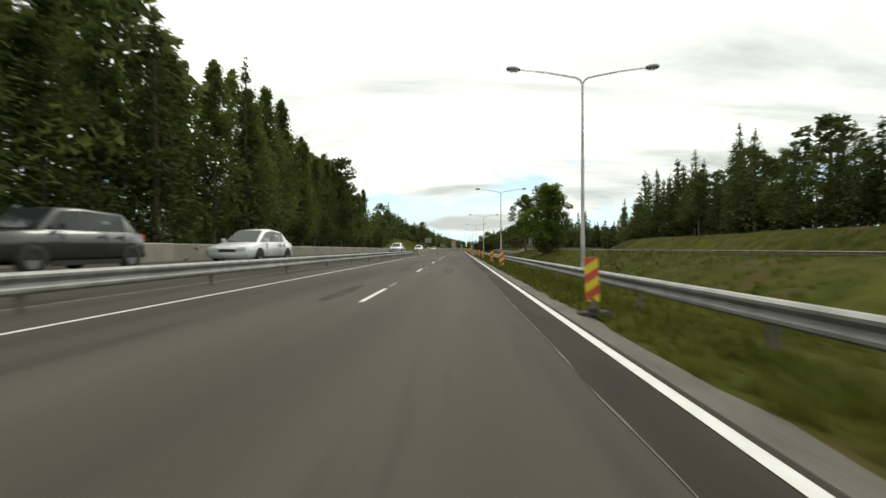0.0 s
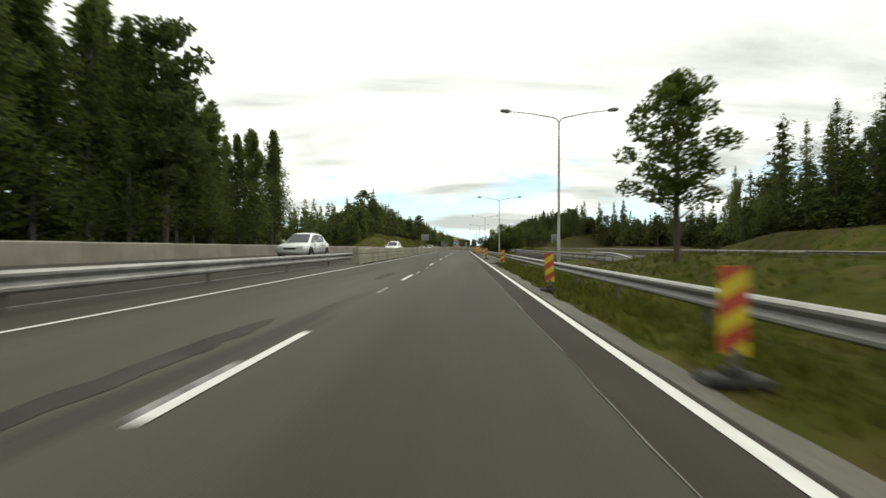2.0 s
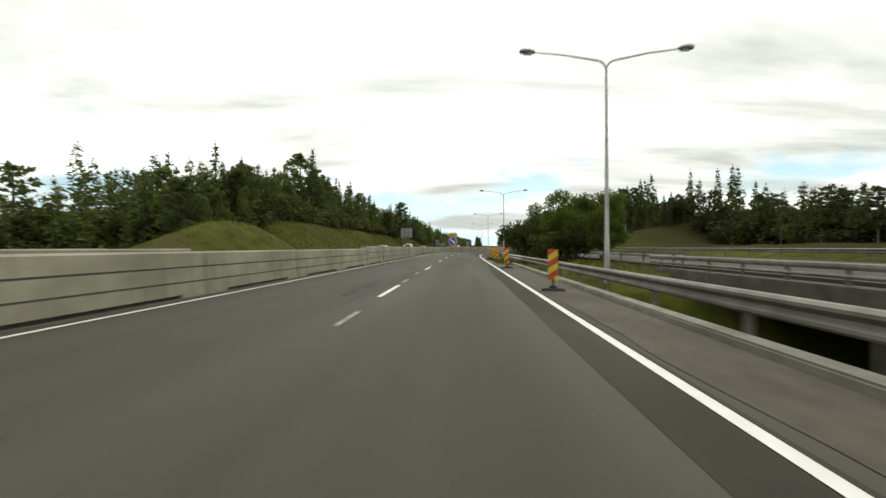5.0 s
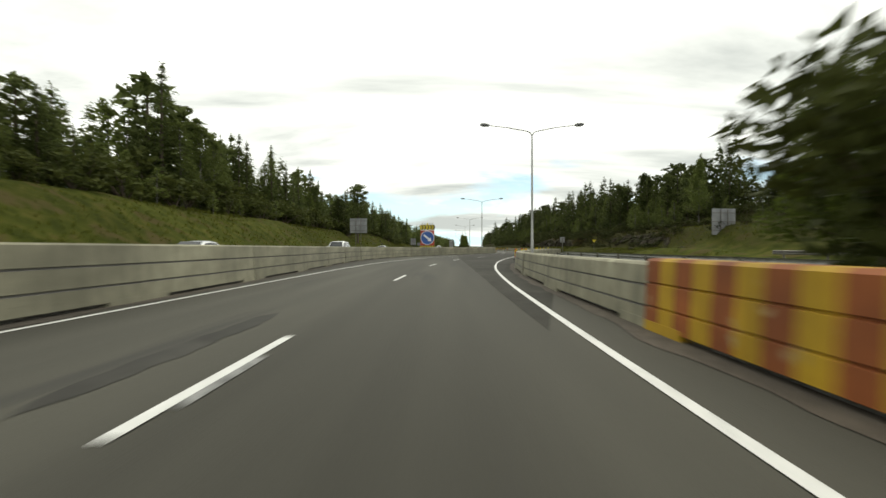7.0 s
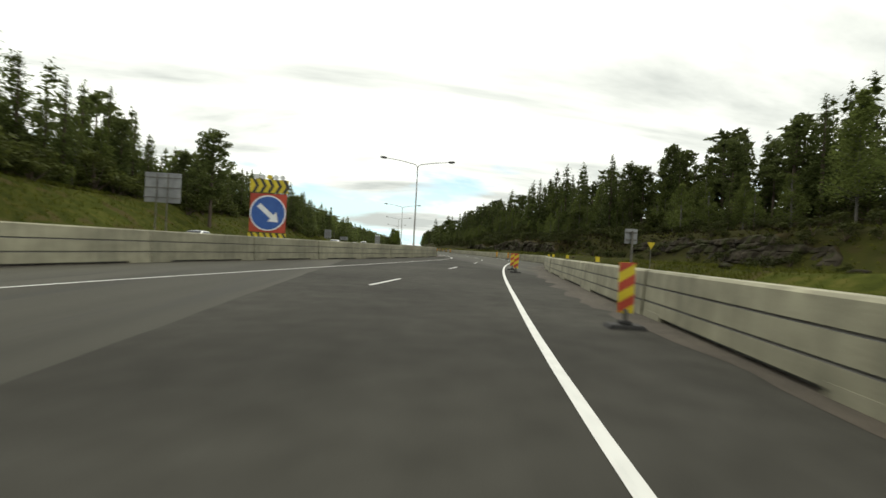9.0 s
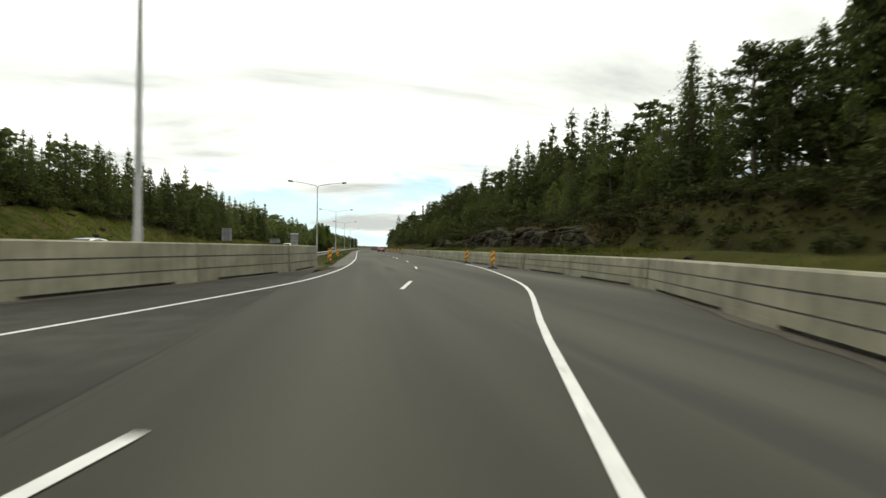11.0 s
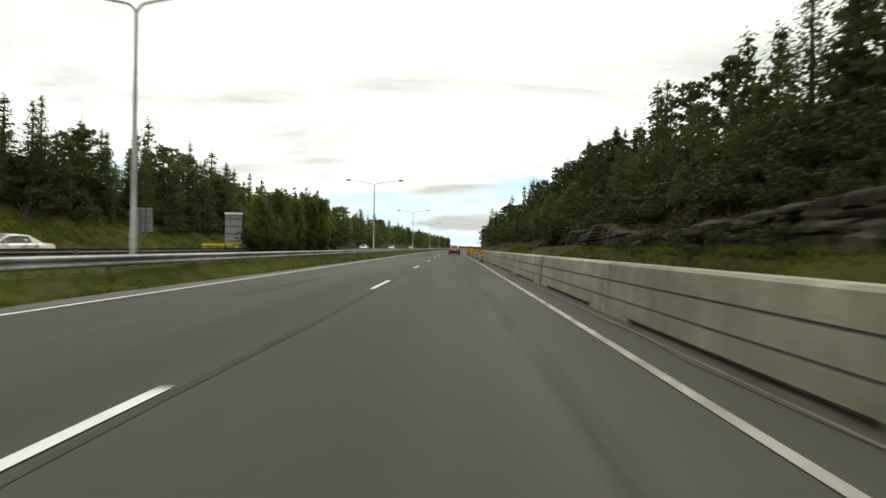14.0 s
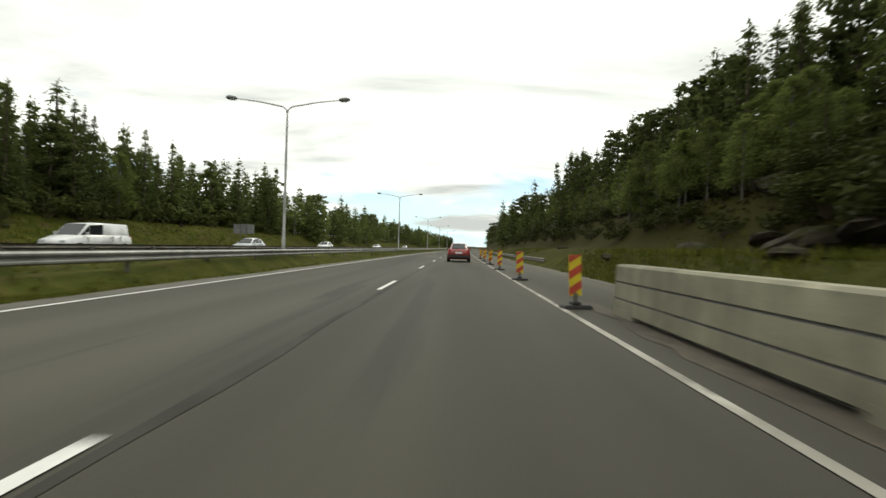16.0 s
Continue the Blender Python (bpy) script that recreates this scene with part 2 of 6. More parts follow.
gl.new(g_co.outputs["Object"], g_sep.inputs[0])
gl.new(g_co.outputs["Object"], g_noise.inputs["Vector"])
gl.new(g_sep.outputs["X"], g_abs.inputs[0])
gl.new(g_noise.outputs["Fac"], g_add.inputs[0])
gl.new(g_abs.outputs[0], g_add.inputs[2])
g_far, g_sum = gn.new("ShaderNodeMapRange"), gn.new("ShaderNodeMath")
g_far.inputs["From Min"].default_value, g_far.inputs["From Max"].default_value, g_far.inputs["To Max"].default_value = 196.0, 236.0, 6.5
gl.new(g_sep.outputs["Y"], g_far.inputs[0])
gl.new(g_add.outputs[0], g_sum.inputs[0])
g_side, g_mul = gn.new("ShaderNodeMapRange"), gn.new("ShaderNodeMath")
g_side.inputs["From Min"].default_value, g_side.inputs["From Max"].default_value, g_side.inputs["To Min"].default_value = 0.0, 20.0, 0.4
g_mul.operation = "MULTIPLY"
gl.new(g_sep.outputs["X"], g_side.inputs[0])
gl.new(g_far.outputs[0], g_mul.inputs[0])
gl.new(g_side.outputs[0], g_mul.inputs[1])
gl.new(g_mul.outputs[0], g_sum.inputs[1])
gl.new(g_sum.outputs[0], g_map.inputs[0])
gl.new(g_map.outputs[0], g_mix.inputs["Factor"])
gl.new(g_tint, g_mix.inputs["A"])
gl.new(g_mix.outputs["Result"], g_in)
# near-black surface for the sheet that darkens the gap between the bridges
GAP_DARK = shader("dark_gap_sheet", ((0.012, 0.013, 0.01), (0.025, 0.025, 0.018)), scale=0.6, rough=0.25, bump=0.2, bump_scale=3)
BLADES = leafy("grass_blades", (0.055, 0.067, 0.009), (0.105, 0.108, 0.021), 0.4)
ROCK = shader("granite_rock", ((0.013, 0.0106, 0.0072), (0.029, 0.0242, 0.0165), (0.062, 0.0535, 0.039)), scale=1.3, rough=0.95, bump=0.8, bump_scale=6.0, big=0.35, sheen=0.12,
              spots=((0.027, 0.029, 0.011), 1.1, 0.51))
TURF = shader("heath_turf", ((0.016, 0.0145, 0.007), (0.03, 0.025, 0.0105), (0.048, 0.035, 0.0165)), scale=1.4, rough=0.95, bump=0.9, bump_scale=7, big=0.4, sheen=0.03)
BARK = shader("conifer_bark", ((0.05, 0.04, 0.032), (0.12, 0.085, 0.06)), scale=3, rough=0.95, bump=0.6, bump_scale=14, stretch=(1, 1, 0.25))
BARK_BIRCH = shader("birch_bark", ((0.04, 0.036, 0.031), (0.17, 0.158, 0.138)), scale=2.5, rough=0.85, stretch=(1, 1, 3.0))
SPRUCE = leafy("spruce_needles", (0.055, 0.07, 0.024), (0.115, 0.138, 0.042), 0.46)
PINE = leafy("pine_needles", (0.054, 0.067, 0.023), (0.11, 0.13, 0.042), 0.42)
BIRCH = leafy("birch_leaves", (0.072, 0.092, 0.026), (0.15, 0.176, 0.05), 0.52)
BROAD = leafy("broad_leaves", (0.068, 0.096, 0.02), (0.15, 0.185, 0.036), 0.52)
UNDERGROWTH = leafy("undergrowth", (0.03, 0.038, 0.01), (0.068, 0.076, 0.02), 0.3)
HEATH = leafy("brown_heath", (0.03, 0.026, 0.011), (0.056, 0.046, 0.019), 0.35)
SIGN_BACK = shader("sign_back_aluminium", ((0.2, 0.205, 0.21), (0.27, 0.275, 0.28)), scale=1.5, rough=0.55, metal=0.25, big=0.4)
YELLOW = shader("yellow_sheeting", ((0.5, 0.39, 0.014), (0.6, 0.47, 0.025)), scale=3, rough=0.5, big=0.8)
RED = shader("red_sheeting", ((0.32, 0.036, 0.018), (0.42, 0.055, 0.024)), scale=3, rough=0.5, big=0.8)
YELLOW_PAINT = shader("yellow_block_paint", ((0.35, 0.205, 0.006), (0.46, 0.285, 0.012)), scale=2, rough=0.75, big=0.6, streak=0.2, spots=((0.35, 0.26, 0.1), 3.0, 0.62))
RED_PAINT = shader("orange_red_block_paint", ((0.2, 0.052, 0.01), (0.28, 0.08, 0.015)), scale=2, rough=0.75, big=0.6, streak=0.2, spots=((0.3, 0.2, 0.1), 3.0, 0.62))
BLACK = shader("black_sheeting", ((0.015, 0.015, 0.015), (0.03, 0.03, 0.03)), scale=3, rough=0.5)
BLUE = shader("blue_sheeting", ((0.02, 0.075, 0.28), (0.03, 0.1, 0.34)), scale=3, rough=0.4)
WHITE = shader("white_sheeting", ((0.66, 0.67, 0.68), (0.75, 0.76, 0.77)), scale=3, rough=0.45)
RUBBER = shader("black_rubber", ((0.012, 0.012, 0.012), (0.028, 0.027, 0.026)), scale=6, rough=0.85)
RIM = shader("alloy_rim", ((0.4, 0.4, 0.4), (0.5, 0.5, 0.5)), scale=6, rough=0.35, metal=0.8)
CAR_GLASS = shader("car_glass", ((0.016, 0.019, 0.021), (0.026, 0.03, 0.033)), scale=1, rough=0.06)
HEADLAMP = shader("headlamp_glass", ((0.5, 0.52, 0.53), (0.62, 0.63, 0.64)), scale=4, rough=0.15)
TAILLAMP = shader("tail_lamp_red", ((0.3, 0.012, 0.012), (0.4, 0.02, 0.02)), scale=4, rough=0.2)


def car_paint(name, colour):
    m = shader(name, (tuple(c * 0.9 for c in colour), colour), scale=1.2, rough=0.32, big=1.0)
    m.node_tree.nodes["Principled BSDF"].inputs["Coat Weight"].default_value = 0.6
    return m


CAR_WHITE = car_paint("white_car_paint", (0.62, 0.63, 0.63))
CAR_SILVER = car_paint("silver_car_paint", (0.34, 0.36, 0.38))
CAR_BEIGE = car_paint("pale_gold_car_paint", (0.42, 0.39, 0.32))
CAR_RED = car_paint("dark_red_car_paint", (0.24, 0.022, 0.02))
CAR_DARK = car_paint("dark_grey_car_paint", (0.024, 0.024, 0.027))

# ------------------------------------------------------------------ mesh helpers


class Build:
    """Collects points and faces, then makes one mesh."""

    def __init__(self):
        self.v, self.f, self.m = [], [], []

    def face(self, pts, mat=0):
        k = len(self.v)
        self.v.extend(pts)
        self.f.append(tuple(range(k, k + len(pts))))
        self.m.append(mat)

    def grid(self, rows, mat=0, closed=False):
        k, n = len(self.v), len(rows[0])
        for r in rows:
            self.v.extend(r)
        for i in range(len(rows) - 1):
            for j in range(n if closed else n - 1):
                a, b = k + i * n + j, k + i * n + (j + 1) % n
                self.f.append((a, b, b + n, a + n))
                self.m.append(mat)

    def box(self, x0, y0, z0, x1, y1, z1, mat=0, taper=1.0):
        cx, cy = (x0 + x1) / 2, (y0 + y1) / 2
        lo = [(x0, y0, z0), (x1, y0, z0), (x1, y1, z0), (x0, y1, z0)]
        hi = [(cx + (x - cx) * taper, cy + (y - cy) * taper, z1) for x, y, _ in lo]
        k = len(self.v)
        self.v.extend(lo + hi)
        for q in ((3, 2, 1, 0), (4, 5, 6, 7), (0, 1, 5, 4), (1, 2, 6, 5), (2, 3, 7, 6), (3, 0, 4, 7)):
            self.f.append(tuple(k + a for a in q))
            self.m.append(mat)

    def tube(self, pts, radii, sides=8, mat=0, caps=True):
        pts = [Vector(p) for p in pts]
        rings, side = [], None
        for i, p in enumerate(pts):
            d = (pts[min(i + 1, len(pts) - 1)] - pts[max(i - 1, 0)]).normalized()
            if side is None:
                side = d.cross(Vector((0.3, 1, 0.2))).normalized()
            side = (side - d * side.dot(d)).normalized()
            up = d.cross(side)
            r = radii[i] if hasattr(radii, "__len__") else radii
            rings.append([tuple(p + (side * math.cos(a) + up * math.sin(a)) * r) for a in (math.tau * j / sides for j in range(sides))])
        self.grid(rings, mat, closed=True)
        if caps:
            self.face(rings[0][::-1], mat)
            self.face(rings[-1], mat)

    def disc(self, c, r, axis="y", sides=20, mat=0, depth=0.0):
        ring = []
        for j in range(sides):
            a = math.tau * j / sides
            u, w = r * math.cos(a), r * math.sin(a)
            ring.append((c[0] + u, c[1], c[2] + w) if axis == "y" else (c[0], c[1] + u, c[2] + w))
        self.face(ring, mat)
        if depth:
            back = [(p[0], p[1] + depth, p[2]) if axis == "y" else (p[0] + depth, p[1], p[2]) for p in ring]
            self.face(back[::-1], mat)
            self.grid([ring, back], mat, closed=True)

    def mesh(self, name, mats, smooth=False):
        me = bpy.data.meshes.new(name)
        me.from_pydata([tuple(p) for p in self.v], [], self.f)
        for mat in mats:
            me.materials.append(mat)
        if len(mats) > 1:
            me.polygons.foreach_set("material_index", self.m)
        if smooth:
            me.polygons.foreach_set("use_smooth", [True] * len(me.polygons))
        me.update()
        return me


def tidy(me, bevel=0.0):
    bm = bmesh.new()
    bm.from_mesh(me)
    bmesh.ops.remove_doubles(bm, verts=bm.verts, dist=0.0005)
    bmesh.ops.recalc_face_normals(bm, faces=bm.faces)
    if bevel:
        edges = [e for e in bm.edges if len(e.link_faces) == 2 and e.calc_face_angle(0) > 0.6]
        bmesh.ops.bevel(bm, geom=edges, offset=bevel, segments=2, affect="EDGES")
    bm.to_mesh(me)
    bm.free()
    return me


def part(name, me, parent, label="", m=None):
    ob = new(name, me)
    ob.parent = parent
    if m is not None:
        ob.matrix_basis = m
    return tagged(ob, label)


def thing(name, label, category, group="", kind="", me=None, m=None):
    ob = new(name, me)
    if m is not None:
        ob.matrix_basis = m
    return tagged(ob, label, category, group, kind)


def curve_through(points):
    """A smooth function y -> x through a few plan points."""
    ys, xs = np.array([p[0] for p in points], float), np.array([p[1] for p in points], float)
    d = np.diff(xs) / np.diff(ys)
    slopes = np.zeros(len(xs))
    for k in range(1, len(xs) - 1):
        if d[k - 1] * d[k] > 0:
            slopes[k] = 2 * d[k - 1] * d[k] / (d[k - 1] + d[k])

    def at(y):
        y = np.clip(np.asarray(y, float), ys[0], ys[-1])
        i = np.clip(np.searchsorted(ys, y, side="right") - 1, 0, len(ys) - 2)
        w = ys[i + 1] - ys[i]
        u = (y - ys[i]) / w
        return (xs[i] * (2 * u**3 - 3 * u**2 + 1) + slopes[i] * w * (u**3 - 2 * u**2 + u)
                + xs[i + 1] * (3 * u**2 - 2 * u**3) + slopes[i + 1] * w * (u**3 - u**2))
    return at


def bend(y):
    """The motorway swings gently to the right further on."""
    return np.maximum(0, np.asarray(y, float) - 330) ** 2 / 10800


def step(a, b, v):
    u = np.clip((np.asarray(v, float) - a) / (b - a), 0, 1)
    return u * u * (3 - 2 * u)


Y0, Y1 = -80.0, 950.0
right_line = curve_through(((Y0, 0), (145, 0), (155, 0.03), (165, 0.2), (175, 0.7), (185, 1.75), (195, 3.4), (205, 5.6), (215, 8.0), (225, 10.7), (235, 13.8),
                            (243, 16.5), (248, 17.5), (253, 18.3), (258, 18.9), (264, 19.3), (272, 19.62), (290, 19.7), (Y1, 19.7)))
left_line = curve_through(((Y0, -7.32), (160, -7.32), (175, -7.15), (185, -6.7), (192, -5.95), (200, -4.7), (210, -1.6), (220, 1.9), (230, 5.4), (239, 8.3),
                           (246, 10.0), (254, 10.8), (264, 11.2), (280, 11.4), (Y1, 11.4)))
mid_line = curve_through(((Y0, -3.53), (160, -3.53), (170, -3.3), (180, -2.75), (187, -2.0), (194, -0.95), (200, 0.3), (206, 2.0), (212, 3.9), (220, 6.4), (230, 9.5),
                          (238, 11.8), (245, 13.3), (254, 14.65), (262, 15.3), (270, 15.65), (280, 15.72), (300, 15.82), (Y1, 15.82)))
left_wall = curve_through(((60, -7.8), (160, -7.8), (175, -8.3), (190, -9.0), (200, -8.6), (208, -7.0), (215, -4.7), (221, -2.3), (229, 1.0), (237, 4.2), (245, 7.0),
                           (251, 8.8), (258, 9.4), (264, 9.4)))
right_wall = curve_through(((150, 1.05), (162, 1.05), (170, 1.25), (176, 1.75), (181, 2.35), (185, 3.1), (189, 4.0), (193, 5.0), (198, 6.3), (202, 7.3), (210, 9.4),
                            (218.7, 11.7), (230, 15.4), (237, 18.0), (243, 20.0), (250, 20.5), (258, 20.5), (270, 20.45), (340, 20.45)))

# ------------------------------------------------------------------ ground, pavements and bridge


def valley(y):
    return step(84, 92, y) * (1 - step(126, 134, y))


def ground_height(x, y):
    x, y = np.asarray(x, float), np.asarray(y, float)
    x = x - bend(y)
    z = np.full(np.broadcast(x, y).shape, -0.14)
    # median ditch
    z = z + 0.95 * step(4.0, 8.6, x) * (1 - step(9.3, 10.0, x)) * (1 - step(66, 80, y))
    z = z - (0.15 + 0.3 * step(84, 95, y)) * step(1.6, 3.6, x) * (1 - step(5.0, 9.0, x)) * (1 - step(150, 175, y) * (1 - step(248, 262, y)))
    z = z + 0.42 * step(9.2, 8.4, x) * step(1.3, 3.0, x) * step(262, 275, y) + 0.4 * step(1.6, 3.6, x) * (1 - step(5.0, 9.0, x)) * step(262, 275, y)
    # bank along the left
    left = step(150, 176, y) * 5.2 + step(285, 300, y) * (1 - step(330, 345, y)) * 0.8 - step(330, 370, y) * 1.4
    z = z + left * step(-17.5, -28, x) + 2.0 * step(-28, -60, x) * step(150, 190, y)
    z = z + 3.6 * np.exp(-((x + 21.5) / 4.5) ** 2 - ((y - 148) / 9) ** 2)
    # bank along the right
    near = (1 - step(95, 118, y))
    z = z + near * (2.9 * step(24.5, 31, x) + 1.0 * step(31, 60, x))
    middle = step(112, 130, y) * (1 - step(190, 205, y))
    z = z + middle * (1.2 * step(24, 36, x))
    cut = step(190, 208, y)
    z = z + cut * ((1.0 + 0.3 * step(240, 258, y)) * step(23.5, 26.2, x) + 3.0 * step(27.5, 31.5, x) + 4.5 * step(31, 52, x))
    # valley under the bridges
    carve = valley(y) * step(-19.0, -17.0, x) * (1 - step(25, 33, x))
    z = z * (1 - carve) - 5.5 * carve
    return z


def rough(x, y):
    return 0.10 * np.sin(x * 0.9 + 1.3 * np.sin(y * 0.31)) * np.cos(y * 0.73 + x * 0.2) + 0.22 * np.sin(x * 0.23 + 2) * np.sin(y * 0.17 + 0.4 * x)


def make_ground():
    xs = np.concatenate([np.linspace(-900, -130, 12), np.linspace(-120, -40, 28), np.arange(-38, 60, 0.75), np.linspace(62, 140, 26), np.linspace(150, 900, 12)])
    ys = np.concatenate([np.linspace(-300, -90, 8), np.arange(-80, 420, 2.0), np.linspace(425, 950, 90), np.linspace(990, 3200, 16)])
    gx, gy = np.meshgrid(xs, ys)
    z = ground_height(gx, gy)
    xb = gx - bend(gy)
    off_road = 1 - step(-18.5, -17.2, xb) * (1 - step(1.2, 3.0, xb)) - step(8.4, 9.8, xb) * (1 - step(22.6, 24.5, xb))
    crossing = step(150, 160, gy) * (1 - step(254, 264, gy)) * step(-18, -16, xb) * (1 - step(10, 12, xb))
    z = z + rough(gx, gy) * off_road * (1 - crossing) - 0.1 * crossing
    v = np.stack([gx.ravel(), gy.ravel(), z.ravel()], 1)
    n, k = len(xs), len(ys)
    idx = np.arange(n * k).reshape(k, n)
    f = np.stack([idx[:-1, :-1].ravel(), idx[:-1, 1:].ravel(), idx[1:, 1:].ravel(), idx[1:, :-1].ravel()], 1)
    me = bpy.data.meshes.new("ground")
    me.from_pydata(v.tolist(), [], f.tolist())
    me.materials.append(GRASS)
    me.polygons.foreach_set("use_smooth", [True] * len(me.polygons))
    thing("ground", "rough green meadow grass with straw-coloured patches", "ground", kind="structure", me=me)


make_ground()
# dark sheet added on the valley floor to stand for the gap's shade
gap_sheet = bpy.data.meshes.new("water")
gap_sheet.from_pydata([(-18, 90, -5.2), (31, 90, -5.2), (31, 128, -5.2), (-18, 128, -5.2)], [], [(0, 1, 2, 3)])
gap_sheet.materials.append(GAP_DARK)
thing("water", "dark sheet added below the bridges to darken the gap", "water", kind="structure", me=gap_sheet)


def ribbon(edges, ys, z, depth=0.0):
    """A band along the road between two plan curves, with sides when it has depth."""
    b = Build()
    lo, hi = edges
    rows = []
    for y in ys:
        s = float(bend(y))
        a, c = float(lo(y)) + s, float(hi(y)) + s
        if depth:
            rows.append([(a, y, z - depth), (a, y, z), (c, y, z), (c, y, z - depth)])
        else:
            rows.append([(a, y, z), (c, y, z)])
    b.grid(rows)
    if depth:
        b.face(rows[0])
        b.face(rows[-1][::-1])
    return b


def const(v):
    return lambda y: v


ROAD_YS = list(np.arange(Y0, 420, 3.0)) + list(np.arange(420, Y1 + 1, 10.0))


def left_pavement_edge(y):
    if y < 152:
        return 0.14 + 1.06 * float(step(76, 80, y) * (1 - step(138, 142, y)))
    if y < 214:
        return float(np.interp(y, (152, 158), (0.14, 1.0))) if y < 158 else min(float(right_wall(y)) + 0.75, 9.7)
    if y < 250:
        return 9.7
    return float(np.interp(y, (250, 262), (9.7, 0.8)))


thing("road", "worn grey asphalt carriageway with wheel tracks and patches", "road", kind="structure",
      me=tidy(ribbon((const(-17.0), left_pavement_edge), ROAD_YS, 0.0, 0.12).mesh("road", [ASPHALT])))


def raised(y):
    """The oncoming lanes lie a little higher at first."""
    return 0.42 * (1 - float(step(96, 124, y)))


b = Build()
rows = [[(-9.66, y, -0.02), (-9.72, y, 0.004), (-9.95, y, 0.55 * raised(y) + 0.003), (-10.25, y, raised(y) + 0.003), (-17.0, y, raised(y) + 0.003)] for y in np.arange(Y0, 127, 3.0)]
b.grid(rows)
thing("road", "raised grey asphalt of the oncoming lanes behind the guard rail", "road", kind="structure", me=tidy(b.mesh("road", [ASPHALT])))
thing("road", "grey asphalt carriageway of the other direction", "road", kind="structure",
      me=tidy(ribbon((lambda y: 9.704 if 214 <= y < 250 else (9.95 if y < 214 else float(np.interp(y, (250, 262), (9.72, 11.2)))), const(22.9)), ROAD_YS, 0.0, 0.12).mesh("road", [ASPHALT])))


# darker new asphalt where the lanes cross the old median
def patch_lo(y):
    return max(-0.3 + 0.05 * noise.noise((y * 0.7, 4, 4)) + 0.05 * noise.noise((y * 0.16, 1, 4)), float(left_wall(y)) + 0.3)


def patch_hi(y):
    return min(float(right_wall(y)) + 0.1, 9.6) if y > 166 else float(np.interp(y, (160, 166), (-0.29, 1.2)))


thing("pavement", "darker newly laid asphalt across the median", "asphalt patch", kind="structure",
      me=ribbon((patch_lo, patch_hi), list(np.arange(160, 256, 0.5)), 0.004).mesh("pavement", [ASPHALT_NEW]))

for lo, hi, y_a, y_b in ((0.13, 0.68, Y0, 78.5), (0.13, 0.68, 139.5, 153), (9.8, 11.21, 258, Y1), (22.91, 23.9, Y0, 84), (22.91, 23.9, 134, Y1)):
    ys = list(np.arange(y_a, min(y_b, 420), 0.7)) + [y for y in ROAD_YS if 420 <= y <= y_b]
    b = Build()
    rows = []
    for y in ys:
        s = float(bend(y))
        wob = 0.16 * noise.noise((y * 0.8, lo, 3)) + 0.16 * noise.noise((y * 0.21, lo, 7))
        inner = 5 < lo < 20
        a, c = (lo + s + (wob if inner else 0), hi + s + (0 if inner else wob))
        rows.append([(a, y, -0.13 if inner else -0.004), (c, y, -0.004 if inner else -0.13)])
    b.grid(rows)
    thing("gravel_verge", "pale gravel verge along the asphalt edge", "verge", kind="structure", me=b.mesh("gravel_verge", [GRAVEL]))

# painted lines
LINE_YS = list(np.arange(Y0, 420, 1.5)) + list(np.arange(420, Y1 + 1, 6.0))


def line(fn, width, y_a, y_b, mat, label):
    ys = [y for y in LINE_YS if y_a <= y <= y_b]
    thing("road_marking", label, "road marking", kind="structure",
          me=ribbon((lambda y: float(fn(y)) - width / 2, lambda y: float(fn(y)) + width / 2), ys, 0.009).mesh("road_marking", [mat]))


line(right_line, 0.11, 262, Y1, PAINT_DUSTY, "dusty white edge line beside the barrier")
line(right_line, 0.115, Y0, 262, PAINT_WHITE, "solid white edge line painted on asphalt")
line(left_line, 0.11, Y0, Y1, PAINT_WHITE, "solid white edge line painted on asphalt")
line(const(-9.55), 0.10, Y0, 185, PAINT_WORN, "worn pale edge line of the oncoming lanes")
line(lambda y: float(right_line(y)) + 0.62 + 0.05 * math.sin(y * 0.21), 0.035, 256, 300, PAINT_TRACE, "faint scraped trace of an old edge line")

# browner strip of older asphalt under the edge line, with a pale broken joint on its inner side
b = Build()
b.grid([[(-0.53 + 0.64 * float(step(128, 150, y)) + 0.025 * noise.noise((y * 0.5, 2, 6)), y, 0.003), (0.12, y, 0.003)] for y in np.arange(Y0, 149, 0.8)])
thing("road_seam", "dark brown strip of old asphalt below the edge line", "road seam", kind="structure", me=b.mesh("road_seam", [ASPHALT_STRIP]))
b = Build()
rows = []
for y in np.arange(Y0, 86, 0.35):
    x = -0.53 + 0.025 * noise.noise((y * 0.5, 2, 6)) + 0.012 * noise.noise((y * 3, 1, 8))
    w = 0.002 + 0.014 * max(-0.12, 0.25 + noise.noise((y * 1.3, 5, 3)) + 0.5 * noise.noise((y * 4.7, 5, 9)))
    rows.append([(x - w, y, 0.006), (x + w, y, 0.006)])
b.grid(rows)
thing("road_seam", "pale crumbling joint along the old asphalt strip", "road seam", kind="structure", me=b.mesh("road_seam", [PAINT_TRACE]))

# dark tar seam beside the dashes
b = Build()
b.grid([[(float(mid_line(y)) + float(bend(y)) + 0.1 + 0.06 * noise.noise((y * 0.4, 3, 1)), y, 0.005), (float(mid_line(y)) + float(bend(y)) + 0.2 + 0.12 * noise.noise((y * 0.3, 7, 2)), y, 0.005)]
        for y in np.arange(268, 460, 1.0)])
thing("road_seam", "dark tar seam along the lane joint", "road seam", kind="structure", me=b.mesh("road_seam", [TAR_SEAM]))

dashed = thing("road_marking", "white dashed lane line painted on asphalt", "road marking", kind="structure", me=None)
